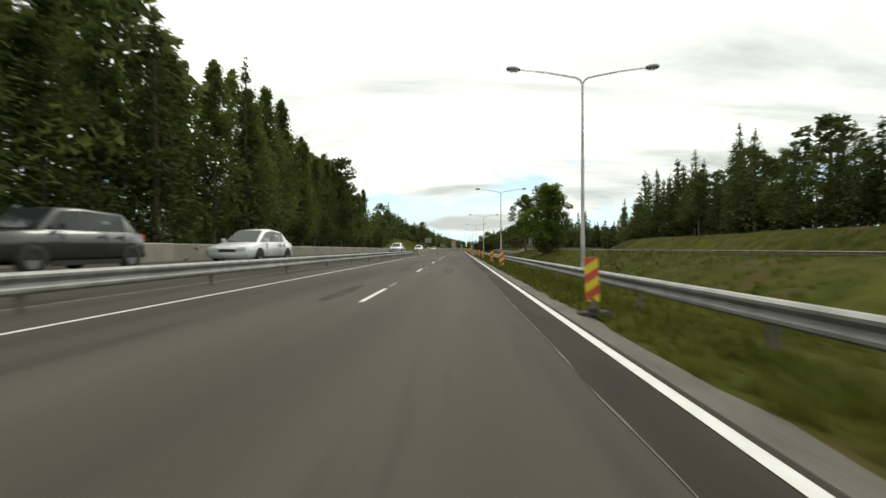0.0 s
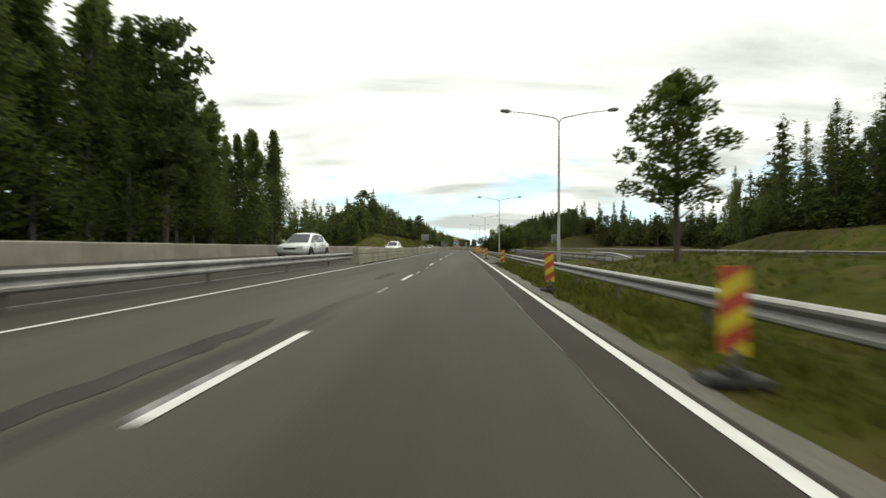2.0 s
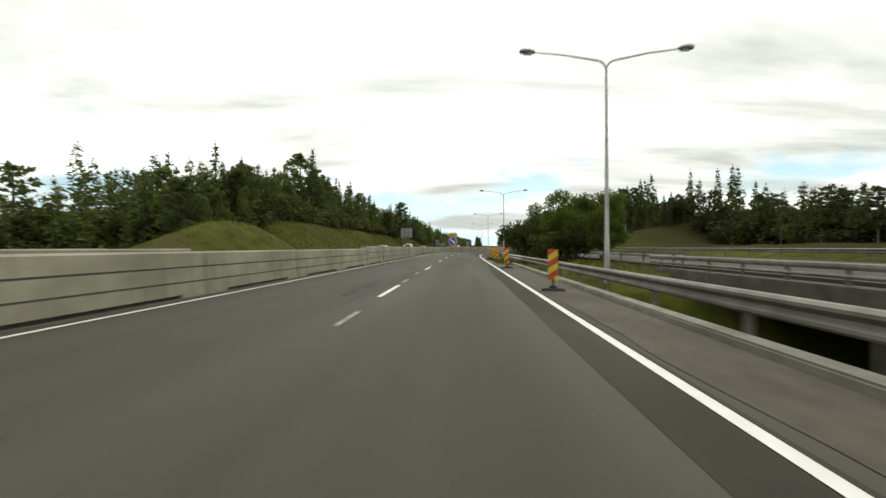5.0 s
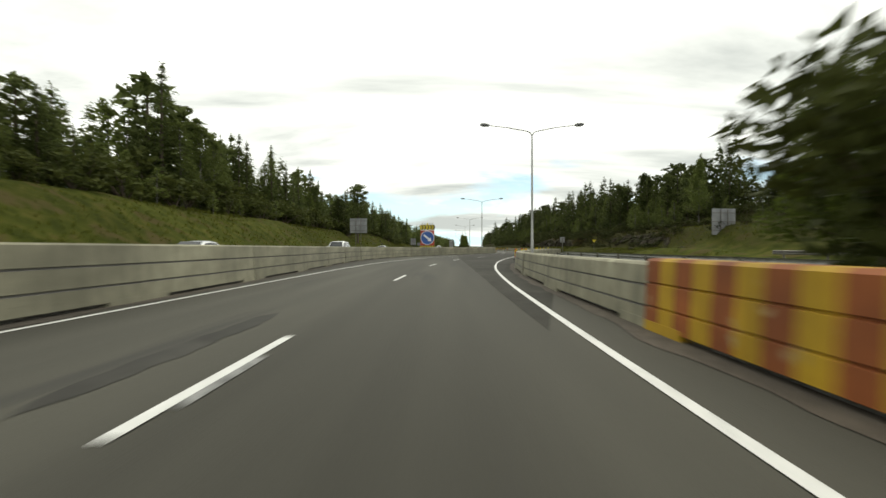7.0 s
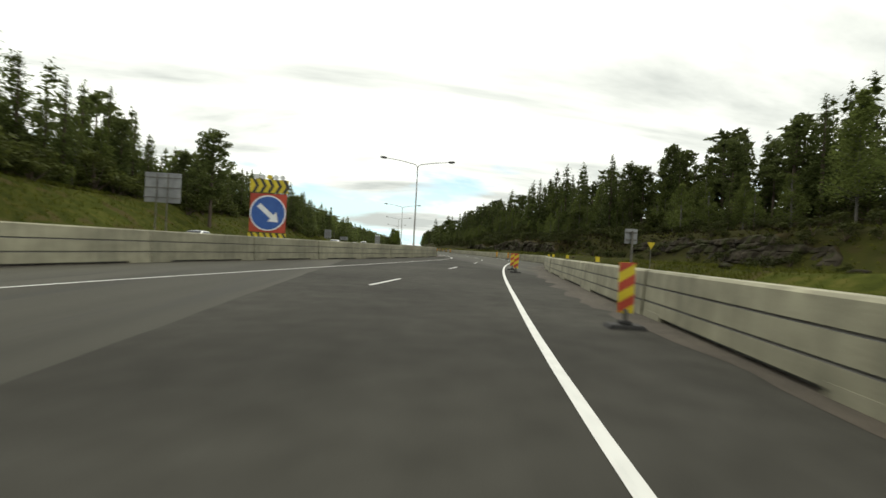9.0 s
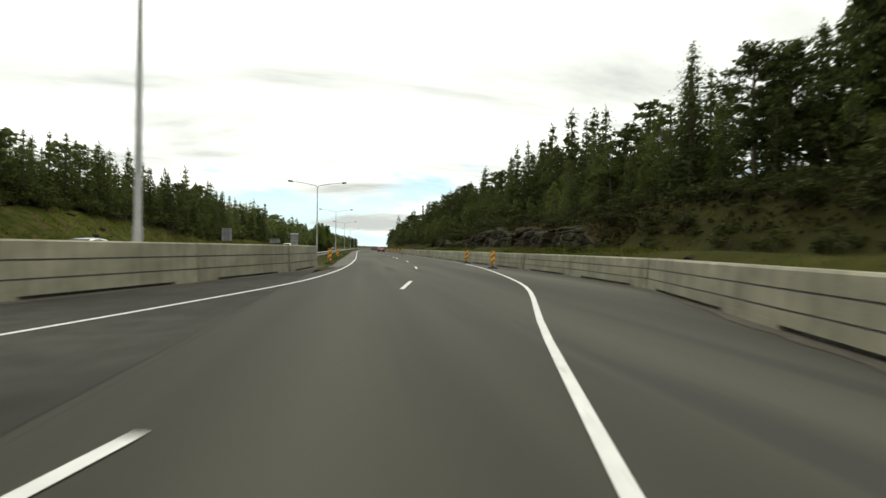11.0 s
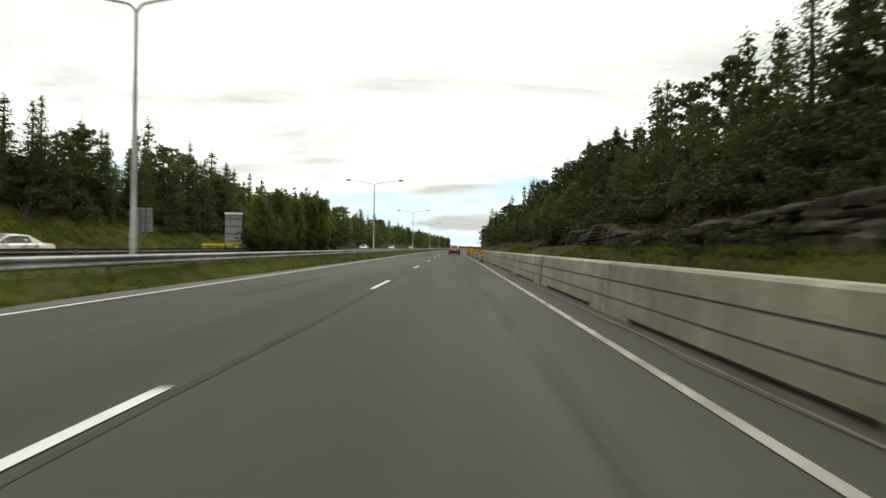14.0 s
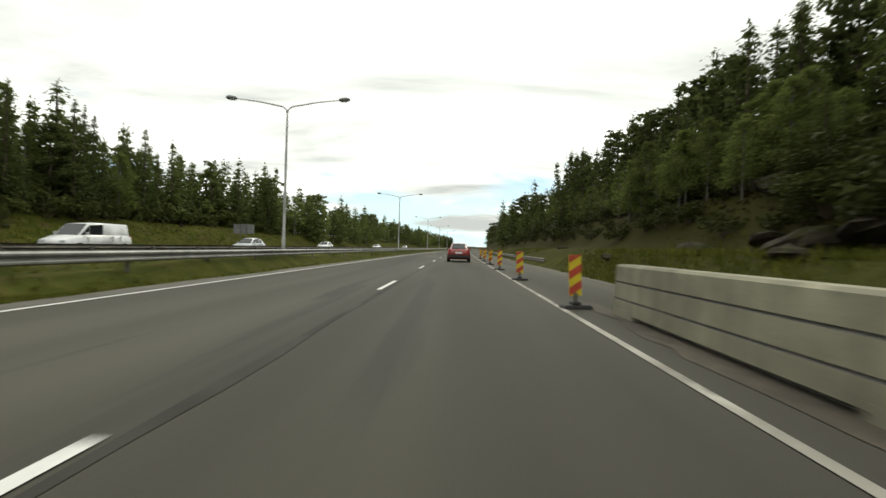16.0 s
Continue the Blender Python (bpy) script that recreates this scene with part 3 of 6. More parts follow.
old_dashed = thing("road_marking", "faint worn dashes of an older lane line", "road marking", kind="structure", me=None)


def dash_mesh(length, width):
    b = Build()
    b.face([(-width / 2, -length / 2, 0), (width / 2, -length / 2, 0), (width / 2, length / 2, 0), (-width / 2, length / 2, 0)])
    return b


DASH = dash_mesh(3.0, 0.115).mesh("dash", [PAINT_WHITE])
OLD_DASH = dash_mesh(1.4, 0.1).mesh("dash", [PAINT_WORN])
dash_ys = [14.1 + 12 * k for k in range(-7, 13)] + [170.6, 183.0, 195.2, 207.1, 219.2, 231.3, 243.4, 255.4, 267.5, 279.3, 283.8]
dash_ys += [295.0 + 11.75 * k for k in range(56)]
for y in dash_ys:
    x = float(mid_line(y)) + float(bend(y))
    turn = math.degrees(math.atan2(float(mid_line(y + 1) + bend(y + 1) - mid_line(y - 1) - bend(y - 1)), 2))
    part("dash", DASH, dashed, m=pose(x, y, 0.010, 0, 0, -turn))
for k in range(22):
    y = 17.0 + 6.7 * k + 1.3 * math.sin(k * 2.1)
    part("dash", OLD_DASH, old_dashed, m=pose(-3.53 + 0.12 * math.sin(k), y, 0.008))

# blacked-out dashes of an earlier lane line
blackout = thing("road_patch", "dark tar patches covering old lane dashes", "asphalt patch", kind="structure", me=None)
for k in range(-1, 13):
    y, long, wide = 14.8 + 12 * k + 0.5 * math.sin(k * 1.7), 4.2 + 0.8 * math.sin(k * 2.3), 0.17
    b = Build()
    ends = [1 - (2 * abs(v) / long) ** 6 for v in np.linspace(-long / 2, long / 2, 25)]
    b.grid([[(-wide * e + 0.07 * noise.noise((v * 1.9, k, 1)), v, 0), (wide * e + 0.09 * noise.noise((v * 2.3, k, 5)), v, 0)]
            for v, e in zip(np.linspace(-long / 2, long / 2, 25), ends)])
    part("patch", b.mesh("patch", [TAR_BLACK]), blackout, m=pose(-4.4 + 0.06 * math.sin(k), y, 0.005))

# dirt on the bridge shoulder and along the barriers
b = Build()
b.grid([[(0.24 + 0.12 * noise.noise((y * 0.5, 1, 1)) + 0.06 * noise.noise((y * 2, 1, 1)), y, 0.006), (1.215, y, 0.006)] for y in np.arange(79, 139, 0.6)])
thing("road_dirt", "brown grit on the bridge shoulder", "dirt", kind="structure", me=b.mesh("road_dirt", [DIRT]))
for fn, sgn, y_a, y_b in ((right_wall, -1, 156, 328), (left_wall, 1, 74, 258)):
    b = Build()
    rows = []
    for y in np.arange(y_a, y_b, 0.5):
        w = 0.22 + 0.16 * noise.noise((y * 0.7, sgn, 2)) + 0.12 * noise.noise((y * 2.1, sgn, 5)) + 0.2 * max(0, noise.noise((y * 0.16, 4, sgn)))
        if sgn < 0:
            w += (0.7 + 0.8 * noise.noise((y * 0.4, 9, 2)) + 0.3 * noise.noise((y * 1.7, 9, 4))) * float(step(196, 205, y) * (1 - step(226, 238, y)))
        x = float(fn(y))
        rows.append([(x - sgn * 0.2, y, 0.007), (x + sgn * max(0.03, w), y, 0.007)])
    b.grid(rows)
    thing("road_dirt", "brown grit washed up along the barrier foot", "dirt", kind="structure", me=b.mesh("road_dirt", [DIRT]))

# ------------------------------------------------------------------ bridge: deck edges, kerbs and rails over the valley
BRIDGE_A, BRIDGE_B = 82.0, 136.0


def bridge_deck(x0, x1, label):
    deck = thing("bridge_deck", label, "bridge", kind="structure")
    b = Build()
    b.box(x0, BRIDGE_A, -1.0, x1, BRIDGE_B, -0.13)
    part("slab", b.mesh("slab", [CONCRETE_OLD_SHADED]), deck)
    for y in (BRIDGE_A + 12, BRIDGE_B - 12):
        b = Build()
        b.box(x0 + 1, y - 0.5, -5.9, x1 - 1, y + 0.5, -1.005)
        part("pier", b.mesh("pier", [CONCRETE_OLD_SHADED]), deck)
    return deck


deck_a = bridge_deck(-16.9, 1.5, "concrete motorway bridge deck with raised edge beam")
deck_b = bridge_deck(9.1, 23.4, "concrete bridge deck of the other carriageway")
b = Build()
b.box(1.22, BRIDGE_A - 3, -0.125, 1.49, BRIDGE_B + 3, 0.1)
part("edge_beam", tidy(b.mesh("edge_beam", [CONCRETE_KERB]), 0.025), deck_a, "pale worn concrete kerb of the bridge")
b = Build()
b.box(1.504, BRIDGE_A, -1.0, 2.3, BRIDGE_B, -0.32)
part("ledge", tidy(b.mesh("ledge", [CONCRETE_OLD_SHADED]), 0.02), deck_a, "dirty weathered concrete ledge, darkened for shade, that carries the rail posts")
# edge beams of the far deck, the gap's shade painted into their colour
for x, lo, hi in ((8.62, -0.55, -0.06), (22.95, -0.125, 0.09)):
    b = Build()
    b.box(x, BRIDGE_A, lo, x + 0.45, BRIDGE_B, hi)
    part("edge_beam", tidy(b.mesh("edge_beam", [CONCRETE_OLD_SHADED]), 0.025), deck_b, "dirty weathered concrete edge beam, darkened for shade")

# ------------------------------------------------------------------ guard rails
W_PROFILE = ((0.0, 0.31), (0.045, 0.30), (0.083, 0.265), (0.083, 0.225), (0.02, 0.18), (0.0, 0.155), (0.02, 0.13), (0.083, 0.085), (0.083, 0.045), (0.045, 0.01), (0.0, 0.0))


def rail_post():
    b = Build()
    b.box(-0.03, -0.06, -0.75, 0.03, 0.06, 0.0)
    b.box(-0.07, -0.05, -0.28, 0.07, 0.05, -0.06)
    return b.mesh("post", [STEEL_DULL])


POST = rail_post()


def guard_rail(fn, y_a, y_b, top, facing, label, gap=4.0, end=None, mat=STEEL, deep=1.0):
    """Pressed steel beam on posts; facing: +1 when the beam's face looks to +x."""
    rail = thing("guard_rail", label, "guard rail", group="guard rails", kind="structure")
    b, rows, ys = Build(), [], list(np.arange(y_a, min(y_b, 420) + 0.1, 2.0)) + list(np.arange(424, y_b + 0.1, 8.0))
    for y in ys:
        x = float(fn(y)) + float(bend(y))
        drop = 0.0
        if end == "near":
            drop = 0.75 * (1 - float(step(y_a, y_a + 9, y)))
        if end == "far":
            drop = 0.75 * float(step(y_b - 9, y_b, y))
        rows.append([(x + facing * u, y, top + (w - 0.31) * deep - drop) for u, w in W_PROFILE])
    b.grid(rows)
    back = [[(p[0] - facing * 0.006, p[1], p[2]) for p in r] for r in rows]
    b.grid([r[::-1] for r in back])
    b.grid([[r[0] for r in rows], [r[0] for r in back]])
    b.grid([[r[-1] for r in back], [r[-1] for r in rows]])
    part("beam", b.mesh("beam", [mat]), rail)
    y = y_a + 1.0
    while y < min(y_b - 0.5, 560):
        if not (BRIDGE_A < y < BRIDGE_B and end == "skip"):
            part("post", POST, rail, m=pose(float(fn(y)) + float(bend(y)) - facing * 0.09, y, top - 0.05))
        y += gap
    return rail


guard_rail(const(-8.95), Y0, 77.0, 0.70, 1, "grey galvanised steel guard rail between opposing lanes", gap=6.0, deep=1.3)
guard_rail(const(2.05), Y0, 80.0, 0.50, -1, "grey galvanised steel guard rail beside the grassy median")
guard_rail(const(2.05), 80.0, 140.0, 0.50, -1, "dull dirty steel guard rail along the bridge edge", gap=3.0, mat=STEEL_DULL)
guard_rail(const(2.05), 140.0, 157.0, 0.50, -1, "grey galvanised steel guard rail beside the grassy median")
guard_rail(const(9.0), 70.0, 84.0, 0.72, -1, "steel guard rail end ramped into the ground before the bridge", end="near")
guard_rail(const(9.3), 134.0, 205.0, 0.72, 1, "steel guard rail of the far carriageway", end="far")
guard_rail(const(23.9), Y0, 190.0, 0.85, -1, "dull steel guard rail at the outer verge", mat=STEEL_DULL)
guard_rail(const(8.7), 257.0, Y1, 0.74, 1, "grey galvanised steel guard rail on the median grass")
guard_rail(const(1.75), 268.0, Y1, 0.78, -1, "steel guard rail on the far edge of the median", mat=STEEL_DULL)
guard_rail(const(24.2), 352.0, Y1, 0.5, -1, "dull steel guard rail at the outer verge", mat=STEEL_DULL)


def bridge_rail(x, z, facing, label):
    rail = thing("bridge_rail", label, "guard rail", group="bridge rails", kind="structure")
    for dz, tall in ((0.44, 0.2), (0.2, 0.12)):
        b = Build()
        prof = ((0, 0), (0.06, 0.02), (0.075, tall / 2), (0.06, tall - 0.02), (0, tall), (-0.03, tall / 2))
        b.grid([[(x + facing * u, y, z + dz + w) for u, w in prof] for y in np.arange(BRIDGE_A - 2, BRIDGE_B + 2.1, 3.0)], closed=True)
        part("beam", b.mesh("beam", [STEEL_DULL]), rail)
    b = Build()
    b.box(-0.04, -0.05, 0, 0.04, 0.05, 0.62)
    me = b.mesh("post", [STEEL_DULL])
    for y in np.arange(BRIDGE_A + 1, BRIDGE_B, 2.4):
        part("post", me, rail, m=pose(x - facing * 0.08, y, z))


bridge_rail(8.85, -0.06, -1, "steel two-beam bridge railing of the far deck")
bridge_rail(23.1, 0.16, -1, "steel bridge railing at the outer edge")

# ------------------------------------------------------------------ long beige wall beyond the oncoming lanes
wall = thing("wall_west", "low smooth beige concrete wall beyond the oncoming lanes", "wall", kind="structure")
b = Build()
b.grid([[(u, y, w) for u, w in ((0.28, -0.4), (0.20, 1.50), (0.14, 1.56), (-0.10, 1.56), (-0.15, 1.5), (-0.2, -0.4))] for y in (0.012, 0.02, 5.98, 5.988)])
b.face([(u, 0.012, w) for u, w in ((0.28, -0.4), (0.20, 1.50), (0.14, 1.56), (-0.10, 1.56), (-0.15, 1.5), (-0.2, -0.4))])
b.face([(u, 5.988, w) for u, w in ((0.28, -0.4), (0.20, 1.50), (0.14, 1.56), (-0.10, 1.56), (-0.15, 1.5), (-0.2, -0.4))][::-1])
PANEL = b.mesh("panel", [CONCRETE_BEIGE])
for k in range(36):
    y = Y0 + 6 * k
    part("panel", PANEL, wall, m=Matrix.Translation((-17.4, y, -0.10 - 0.0028 * max(0, y))))

# ------------------------------------------------------------------ concrete barrier blocks
BLOCK = 6.0


def block_mesh(name, high, mats, stripes=False):
    """One block: tapered sides with two grooves, two feet and, between them, a slot whose shade is a dark bar."""
    h = high
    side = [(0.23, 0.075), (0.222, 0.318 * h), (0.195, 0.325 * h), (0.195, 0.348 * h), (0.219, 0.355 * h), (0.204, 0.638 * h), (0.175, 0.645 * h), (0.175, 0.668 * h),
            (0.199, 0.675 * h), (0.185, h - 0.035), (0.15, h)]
    # groove faces with shade put into their colour
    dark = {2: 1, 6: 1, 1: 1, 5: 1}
    b = Build()
    ys = list(np.linspace(0.015, BLOCK - 0.015, 17 if stripes else 5))
    ring = side + [(-u, w) for u, w in side[::-1]]
    n = len(ring)
    for i in range(len(ys) - 1):
        for j in range(n):
            p, q = ring[j], ring[(j + 1) % n]
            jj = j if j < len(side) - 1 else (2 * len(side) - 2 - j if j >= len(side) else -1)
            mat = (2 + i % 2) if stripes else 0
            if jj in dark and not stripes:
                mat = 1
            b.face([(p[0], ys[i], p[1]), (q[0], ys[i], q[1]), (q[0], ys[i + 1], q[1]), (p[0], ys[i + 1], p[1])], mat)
    b.face([(u, ys[0], w) for u, w in ring], 2 if stripes else 0)
    b.face([(u, ys[-1], w) for u, w in ring][::-1], 2 if stripes else 0)
    for y0, y1 in ((0.02, 0.95), (BLOCK - 0.95, BLOCK - 0.02)):
        b.box(-0.245, y0, 0.0, 0.245, y1, 0.13 * 1.0, 2 if stripes else 0, taper=0.96)
    # dark bar standing in for the shade between the feet
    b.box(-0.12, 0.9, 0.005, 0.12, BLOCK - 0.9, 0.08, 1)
    return tidy(b.mesh(name, mats))


BLOCK_A = block_mesh("barrier_block", 1.02, [CONCRETE, CONCRETE_SHADE])
BLOCK_C = block_mesh("barrier_block", 1.17, [CONCRETE, CONCRETE_SHADE])
BLOCK_B = block_mesh("barrier_block", 0.88, [CONCRETE, CONCRETE_SHADE])
BLOCK_Y = block_mesh("barrier_block", 0.94, [CONCRETE, CONCRETE_SHADE, YELLOW_PAINT, RED_PAINT], True)


def barrier_row(fn, y_a, y_b, side, me, group, painted=0):
    """Blocks end to end along a plan curve; the curve is the face towards the traffic."""
    rng = random.Random(int(y_a))
    y, count = y_a, 0
    while y < y_b:
        x = float(fn(y))
        far = y + BLOCK
        for _ in range(4):
            dx = float(fn(far)) - x
            far = y + math.sqrt(max(1, BLOCK**2 - dx**2))
        turn = math.degrees(math.atan2(float(fn(far)) - x, far - y))
        yellow = count < painted
        thing("barrier_block", "concrete barrier block painted in yellow and orange-red bands" if yellow else "stained pale grey concrete barrier block with two grooves",
              "concrete barrier", group=group, me=BLOCK_Y if yellow else (BLOCK_C if me is BLOCK_A and y > 138 else me),
              m=pose(x + side * 0.24 + rng.uniform(-0.02, 0.02), y, 0.0, 0, 0, -turn + rng.uniform(-0.25, 0.25)))
        y, count = far + 0.01, count + 1


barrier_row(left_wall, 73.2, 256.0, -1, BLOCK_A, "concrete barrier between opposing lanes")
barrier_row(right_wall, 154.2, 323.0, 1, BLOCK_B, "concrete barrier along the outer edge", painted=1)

def build_reflector():
    r = thing("barrier_reflector", "small yellow reflector plate clipped on the barrier top", "reflector", group="reflectors on the barrier")
    b = Build()
    b.box(-0.07, -0.012, 0.03, 0.07, 0.012, 0.2)
    part("plate", tidy(b.mesh("plate", [YELLOW]), 0.006), r, "yellow plate")
    b = Build()
    b.box(-0.05, -0.05, -0.004, 0.05, 0.05, 0.04)
    part("clip", tidy(b.mesh("clip", [STEEL_DULL]), 0.006), r, "grey steel clip")
    return r


reflector = build_reflector()
for k, y in enumerate((207.0, 213.5, 219.8, 226.2)):
    m = pose(float(right_wall(y)) + 0.25, y, 0.885, 0, 0, 3 * math.sin(k))
    if k == 0:
        reflector.matrix_basis = m
    else:
        copy_thing(reflector, m)

# ------------------------------------------------------------------ street lamps
LAMP_H = 10.1


def build_lamp():
    lamp = thing("street_lamp", "tall grey steel street lamp with two curved arms", "street lamp", group="street lamps in the median")
    b = Build()
    b.tube([(0, 0, -0.5), (0, 0, 0.3), (0, 0, 1.6), (0, 0, 1.65), (0, 0, 6), (0, 0, LAMP_H - 0.3)], [0.13, 0.125, 0.12, 0.1, 0.08, 0.06], 12)
    part("pole", b.mesh("pole", [LAMP_STEEL], True), lamp)
    for s in (-1, 1):
        b = Build()
        pts, rad = [(0, 0, LAMP_H - 0.5), (0, 0, LAMP_H - 0.3)], [0.055, 0.055]
        for k in range(1, 6):
            a = k / 5 * radians(80)
            pts.append((s * (0.5 * (1 - math.cos(a))), 0, LAMP_H - 0.3 + 0.5 * math.sin(a)))
            rad.append(0.05)
        pts.append((s * 2.05, 0, LAMP_H + 0.5))
        rad.append(0.042)
        pts.append((s * 3.5, 0, LAMP_H + 0.66))
        rad.append(0.036)
        b.tube(pts, rad, 8)
        part("arm", b.mesh("arm", [LAMP_STEEL], True), lamp)
        b = Build()
        rows = []
        for t, w, lo, hi in ((0, 0.03, -0.03, 0.05), (0.08, 0.09, -0.07, 0.09), (0.3, 0.15, -0.10, 0.12), (0.6, 0.16, -0.11, 0.12), (0.8, 0.11, -0.09, 0.08), (0.86, 0.03, -0.05, 0.03)):
            x, z = s * (3.4 + 0.9 * t), LAMP_H + 0.66 + 0.08 * t
            rows.append([(x, -w, z), (x, -w * 0.7, z + hi), (x, w * 0.7, z + hi), (x, w, z), (x, w * 0.7, z + lo), (x, -w * 0.7, z + lo)])
        b.grid(rows, closed=True)
        b.face(rows[-1])
        b.face(rows[0][::-1])
        head = part("lamp_head", tidy(b.mesh("lamp_head", [LAMP_GREY], True)), lamp, "dark grey lamp head")
        b = Build()
        b.box(s * 3.75 - 0.2, -0.1, LAMP_H + 0.555, s * 3.75 + 0.2, 0.1, LAMP_H + 0.60)
        part("lens", tidy(b.mesh("lens", [LAMP_GLASS]), 0.012), head, "pale lens")
    return lamp


lamp0 = build_lamp()
lamp_plan = [(28.9, 5.22), (78.8, 5.23), (133.2, 5.25), (190.9, 5.26), (244.4, 5.34), (299.0, 5.69), (347.7, 6.1), (400.8, 6.4), (463.6, 6.3)]
lamp_plan += [(463.6 + 54 * k, 6.2) for k in range(1, 9)]
for k, (y, x) in enumerate(lamp_plan):
    px = x + float(bend(y))
    m = pose(px, y, float(ground_height(px, y)) + 0.3 if not 200 < y < 250 else 0.0)
    m.translation.z = max(m.translation.z, -0.2) if y < 260 else -0.15
    if k == 0:
        lamp0.matrix_basis = m
    else:
        copy_thing(lamp0, m)

# ------------------------------------------------------------------ marker panels
def build_marker():
    mk = thing("marker_panel", "yellow and red striped traffic marker panel on a black rubber foot", "traffic marker", group="traffic markers")
    b = Build()
    b.box(-0.3, -0.17, 0, 0.3, 0.17, 0.07, taper=0.85)
    b.box(-0.1, -0.09, 0.08, 0.1, 0.09, 0.13, taper=0.8)
    part("foot", tidy(b.mesh("foot", [RUBBER]), 0.012), mk, "black rubber foot")
    b = Build()
    b.box(-0.035, -0.03, 0.12, 0.035, 0.03, 0.3)
    part("stem", b.mesh("stem", [STEEL_DULL]), mk)
    # slanted bands, each a strip of its own on a thin panel
    w, z0, z1, slant, pitch = 0.12, 0.24, 1.02, 0.15, 0.155
    b = Build()
    b.box(-w, -0.012, z0, w, 0.012, z1)
    part("panel", tidy(b.mesh("panel", [YELLOW]), 0.006), mk, "yellow panel")
    k = -2
    z = z0 - 2 * pitch
    while z < z1:
        if k % 2 == 0:
            poly = []
            for xx, zz in ((-w, z), (w, z + slant), (w, z + slant + pitch), (-w, z + pitch)):
                poly.append((xx, min(max(zz, z0), z1)))
            if max(p[1] for p in poly) - min(p[1] for p in poly) > 0.05:
                b = Build()
                b.face([(xx, -0.0165, zz) for xx, zz in poly])
                b.face([(xx, 0.0165, zz) for xx, zz in poly][::-1])
                part("stripe", b.mesh("stripe", [RED]), mk, "red slanted band")
        z += pitch
        k += 1
    return mk


marker0 = build_marker()
rng = random.Random(4)
marker_plan = [(0.8, y) for y in (11.6, 29.0, 37.3, 50.0, 58.4, 74.0)] + [(0.5, y) for y in (87, 99.9, 110, 122, 134)] + [(1.1, 148.6), (1.0, 152.6)]
marker_plan += [(4.55, 194.8), (5.95, 200.0), (9.1, 216.8), (9.9, 220.3), (19.1, 254.9), (19.75, 263.9), (9.75, 260.6), (9.6, 276.0), (20.0, 317.9), (19.98, 326.4), (19.95, 334), (19.9, 341.5),
                (19.9, 349), (19.95, 357), (20.0, 366)]
for k, (x, y) in enumerate(marker_plan):
    zz = -0.1 if 0.6 < x < 1.3 else 0.0
    m = pose(x + float(bend(y)), y, zz, rng.uniform(-2, 2), rng.uniform(-3, 3), rng.uniform(-14, 14))
    if k == 0:
        marker0.matrix_basis = m
    else:
        copy_thing(marker0, m)

# ------------------------------------------------------------------ signs
def sign_board(x, y, z0, z1, width, turn, label, posts=2, ribs=3):
    g = min(float(ground_height(x, y)), z0 - 0.3)
    s = thing("road_sign", label, "road sign", m=pose(x, y, 0, 0, 0, turn))
    b = Build()
    b.box(-width / 2, -0.015, z0, width / 2, 0.015, z1)
    part("board", tidy(b.mesh("board", [SIGN_BACK]), 0.006), s, "plain grey aluminium back of the board")
    for k in range(ribs):
        z = z0 + (z1 - z0) * (k + 0.5) / ribs
        b = Build()
        b.box(-width / 2 + 0.05, -0.055, z - 0.03, width / 2 - 0.05, -0.018, z + 0.03)
        part("rib", b.mesh("rib", [STEEL_DULL]), s)
    for k in range(posts):
        px = (-1 + 2 * (k + 0.5) / posts) * width * 0.3 * posts / 2 if posts > 1 else 0
        b = Build()
        b.tube([(px, -0.11, g - 0.2), (px, -0.11, z1 - 0.1)], 0.05, 8)
        part("post", b.mesh("post", [STEEL_DULL], True), s)
    return s


sign_board(-17.6, 236.8, 3.8, 6.45, 3.1, -3, "large grey road sign seen from behind on two posts")
sign_board(30.6, 207.5, 2.55, 5.6, 3.0, 8, "large grey road sign seen from behind on a grassy slope")
sign_board(-14.4, 328.5, 2.2, 4.7, 1.9, 0, "grey road sign seen from behind beside the verge", ribs=4)
sign_board(-15.0, 386.4, 2.3, 3.7, 3.2, 0, "wide low grey road sign seen from behind")
sign_board(13.2, 212.8, 1.75, 2.42, 0.62, 4, "small grey sign panel on the closed carriageway", posts=1, ribs=2)


def chevron_panel(name, w, z0, z1, parent, y, n=5):
    b = Build()
    b.box(-w / 2, y, z0, w / 2, y + 0.03, z1)
    p = part(name, tidy(b.mesh(name, [YELLOW]), 0.006), parent, "yellow panel with dark chevrons")
    zm, half, arm = (z0 + z1) / 2, (z1 - z0) / 2, w / n * 0.42
    for k in range(n):
        x = -w / 2 + w * (k + 0.28) / n
        b = Build()
        b.face([(x, y - 0.004, z0), (x + arm, y - 0.004, z0), (x + arm + half * 0.55, y - 0.004, zm), (x + half * 0.55, y - 0.004, zm)])
        b.face([(x + half * 0.55, y - 0.004, zm), (x + arm + half * 0.55, y - 0.004, zm), (x + arm, y - 0.004, z1), (x, y - 0.004, z1)])
        part("chevron", b.mesh("chevron", [BLACK]), p, "dark chevron")
    return p


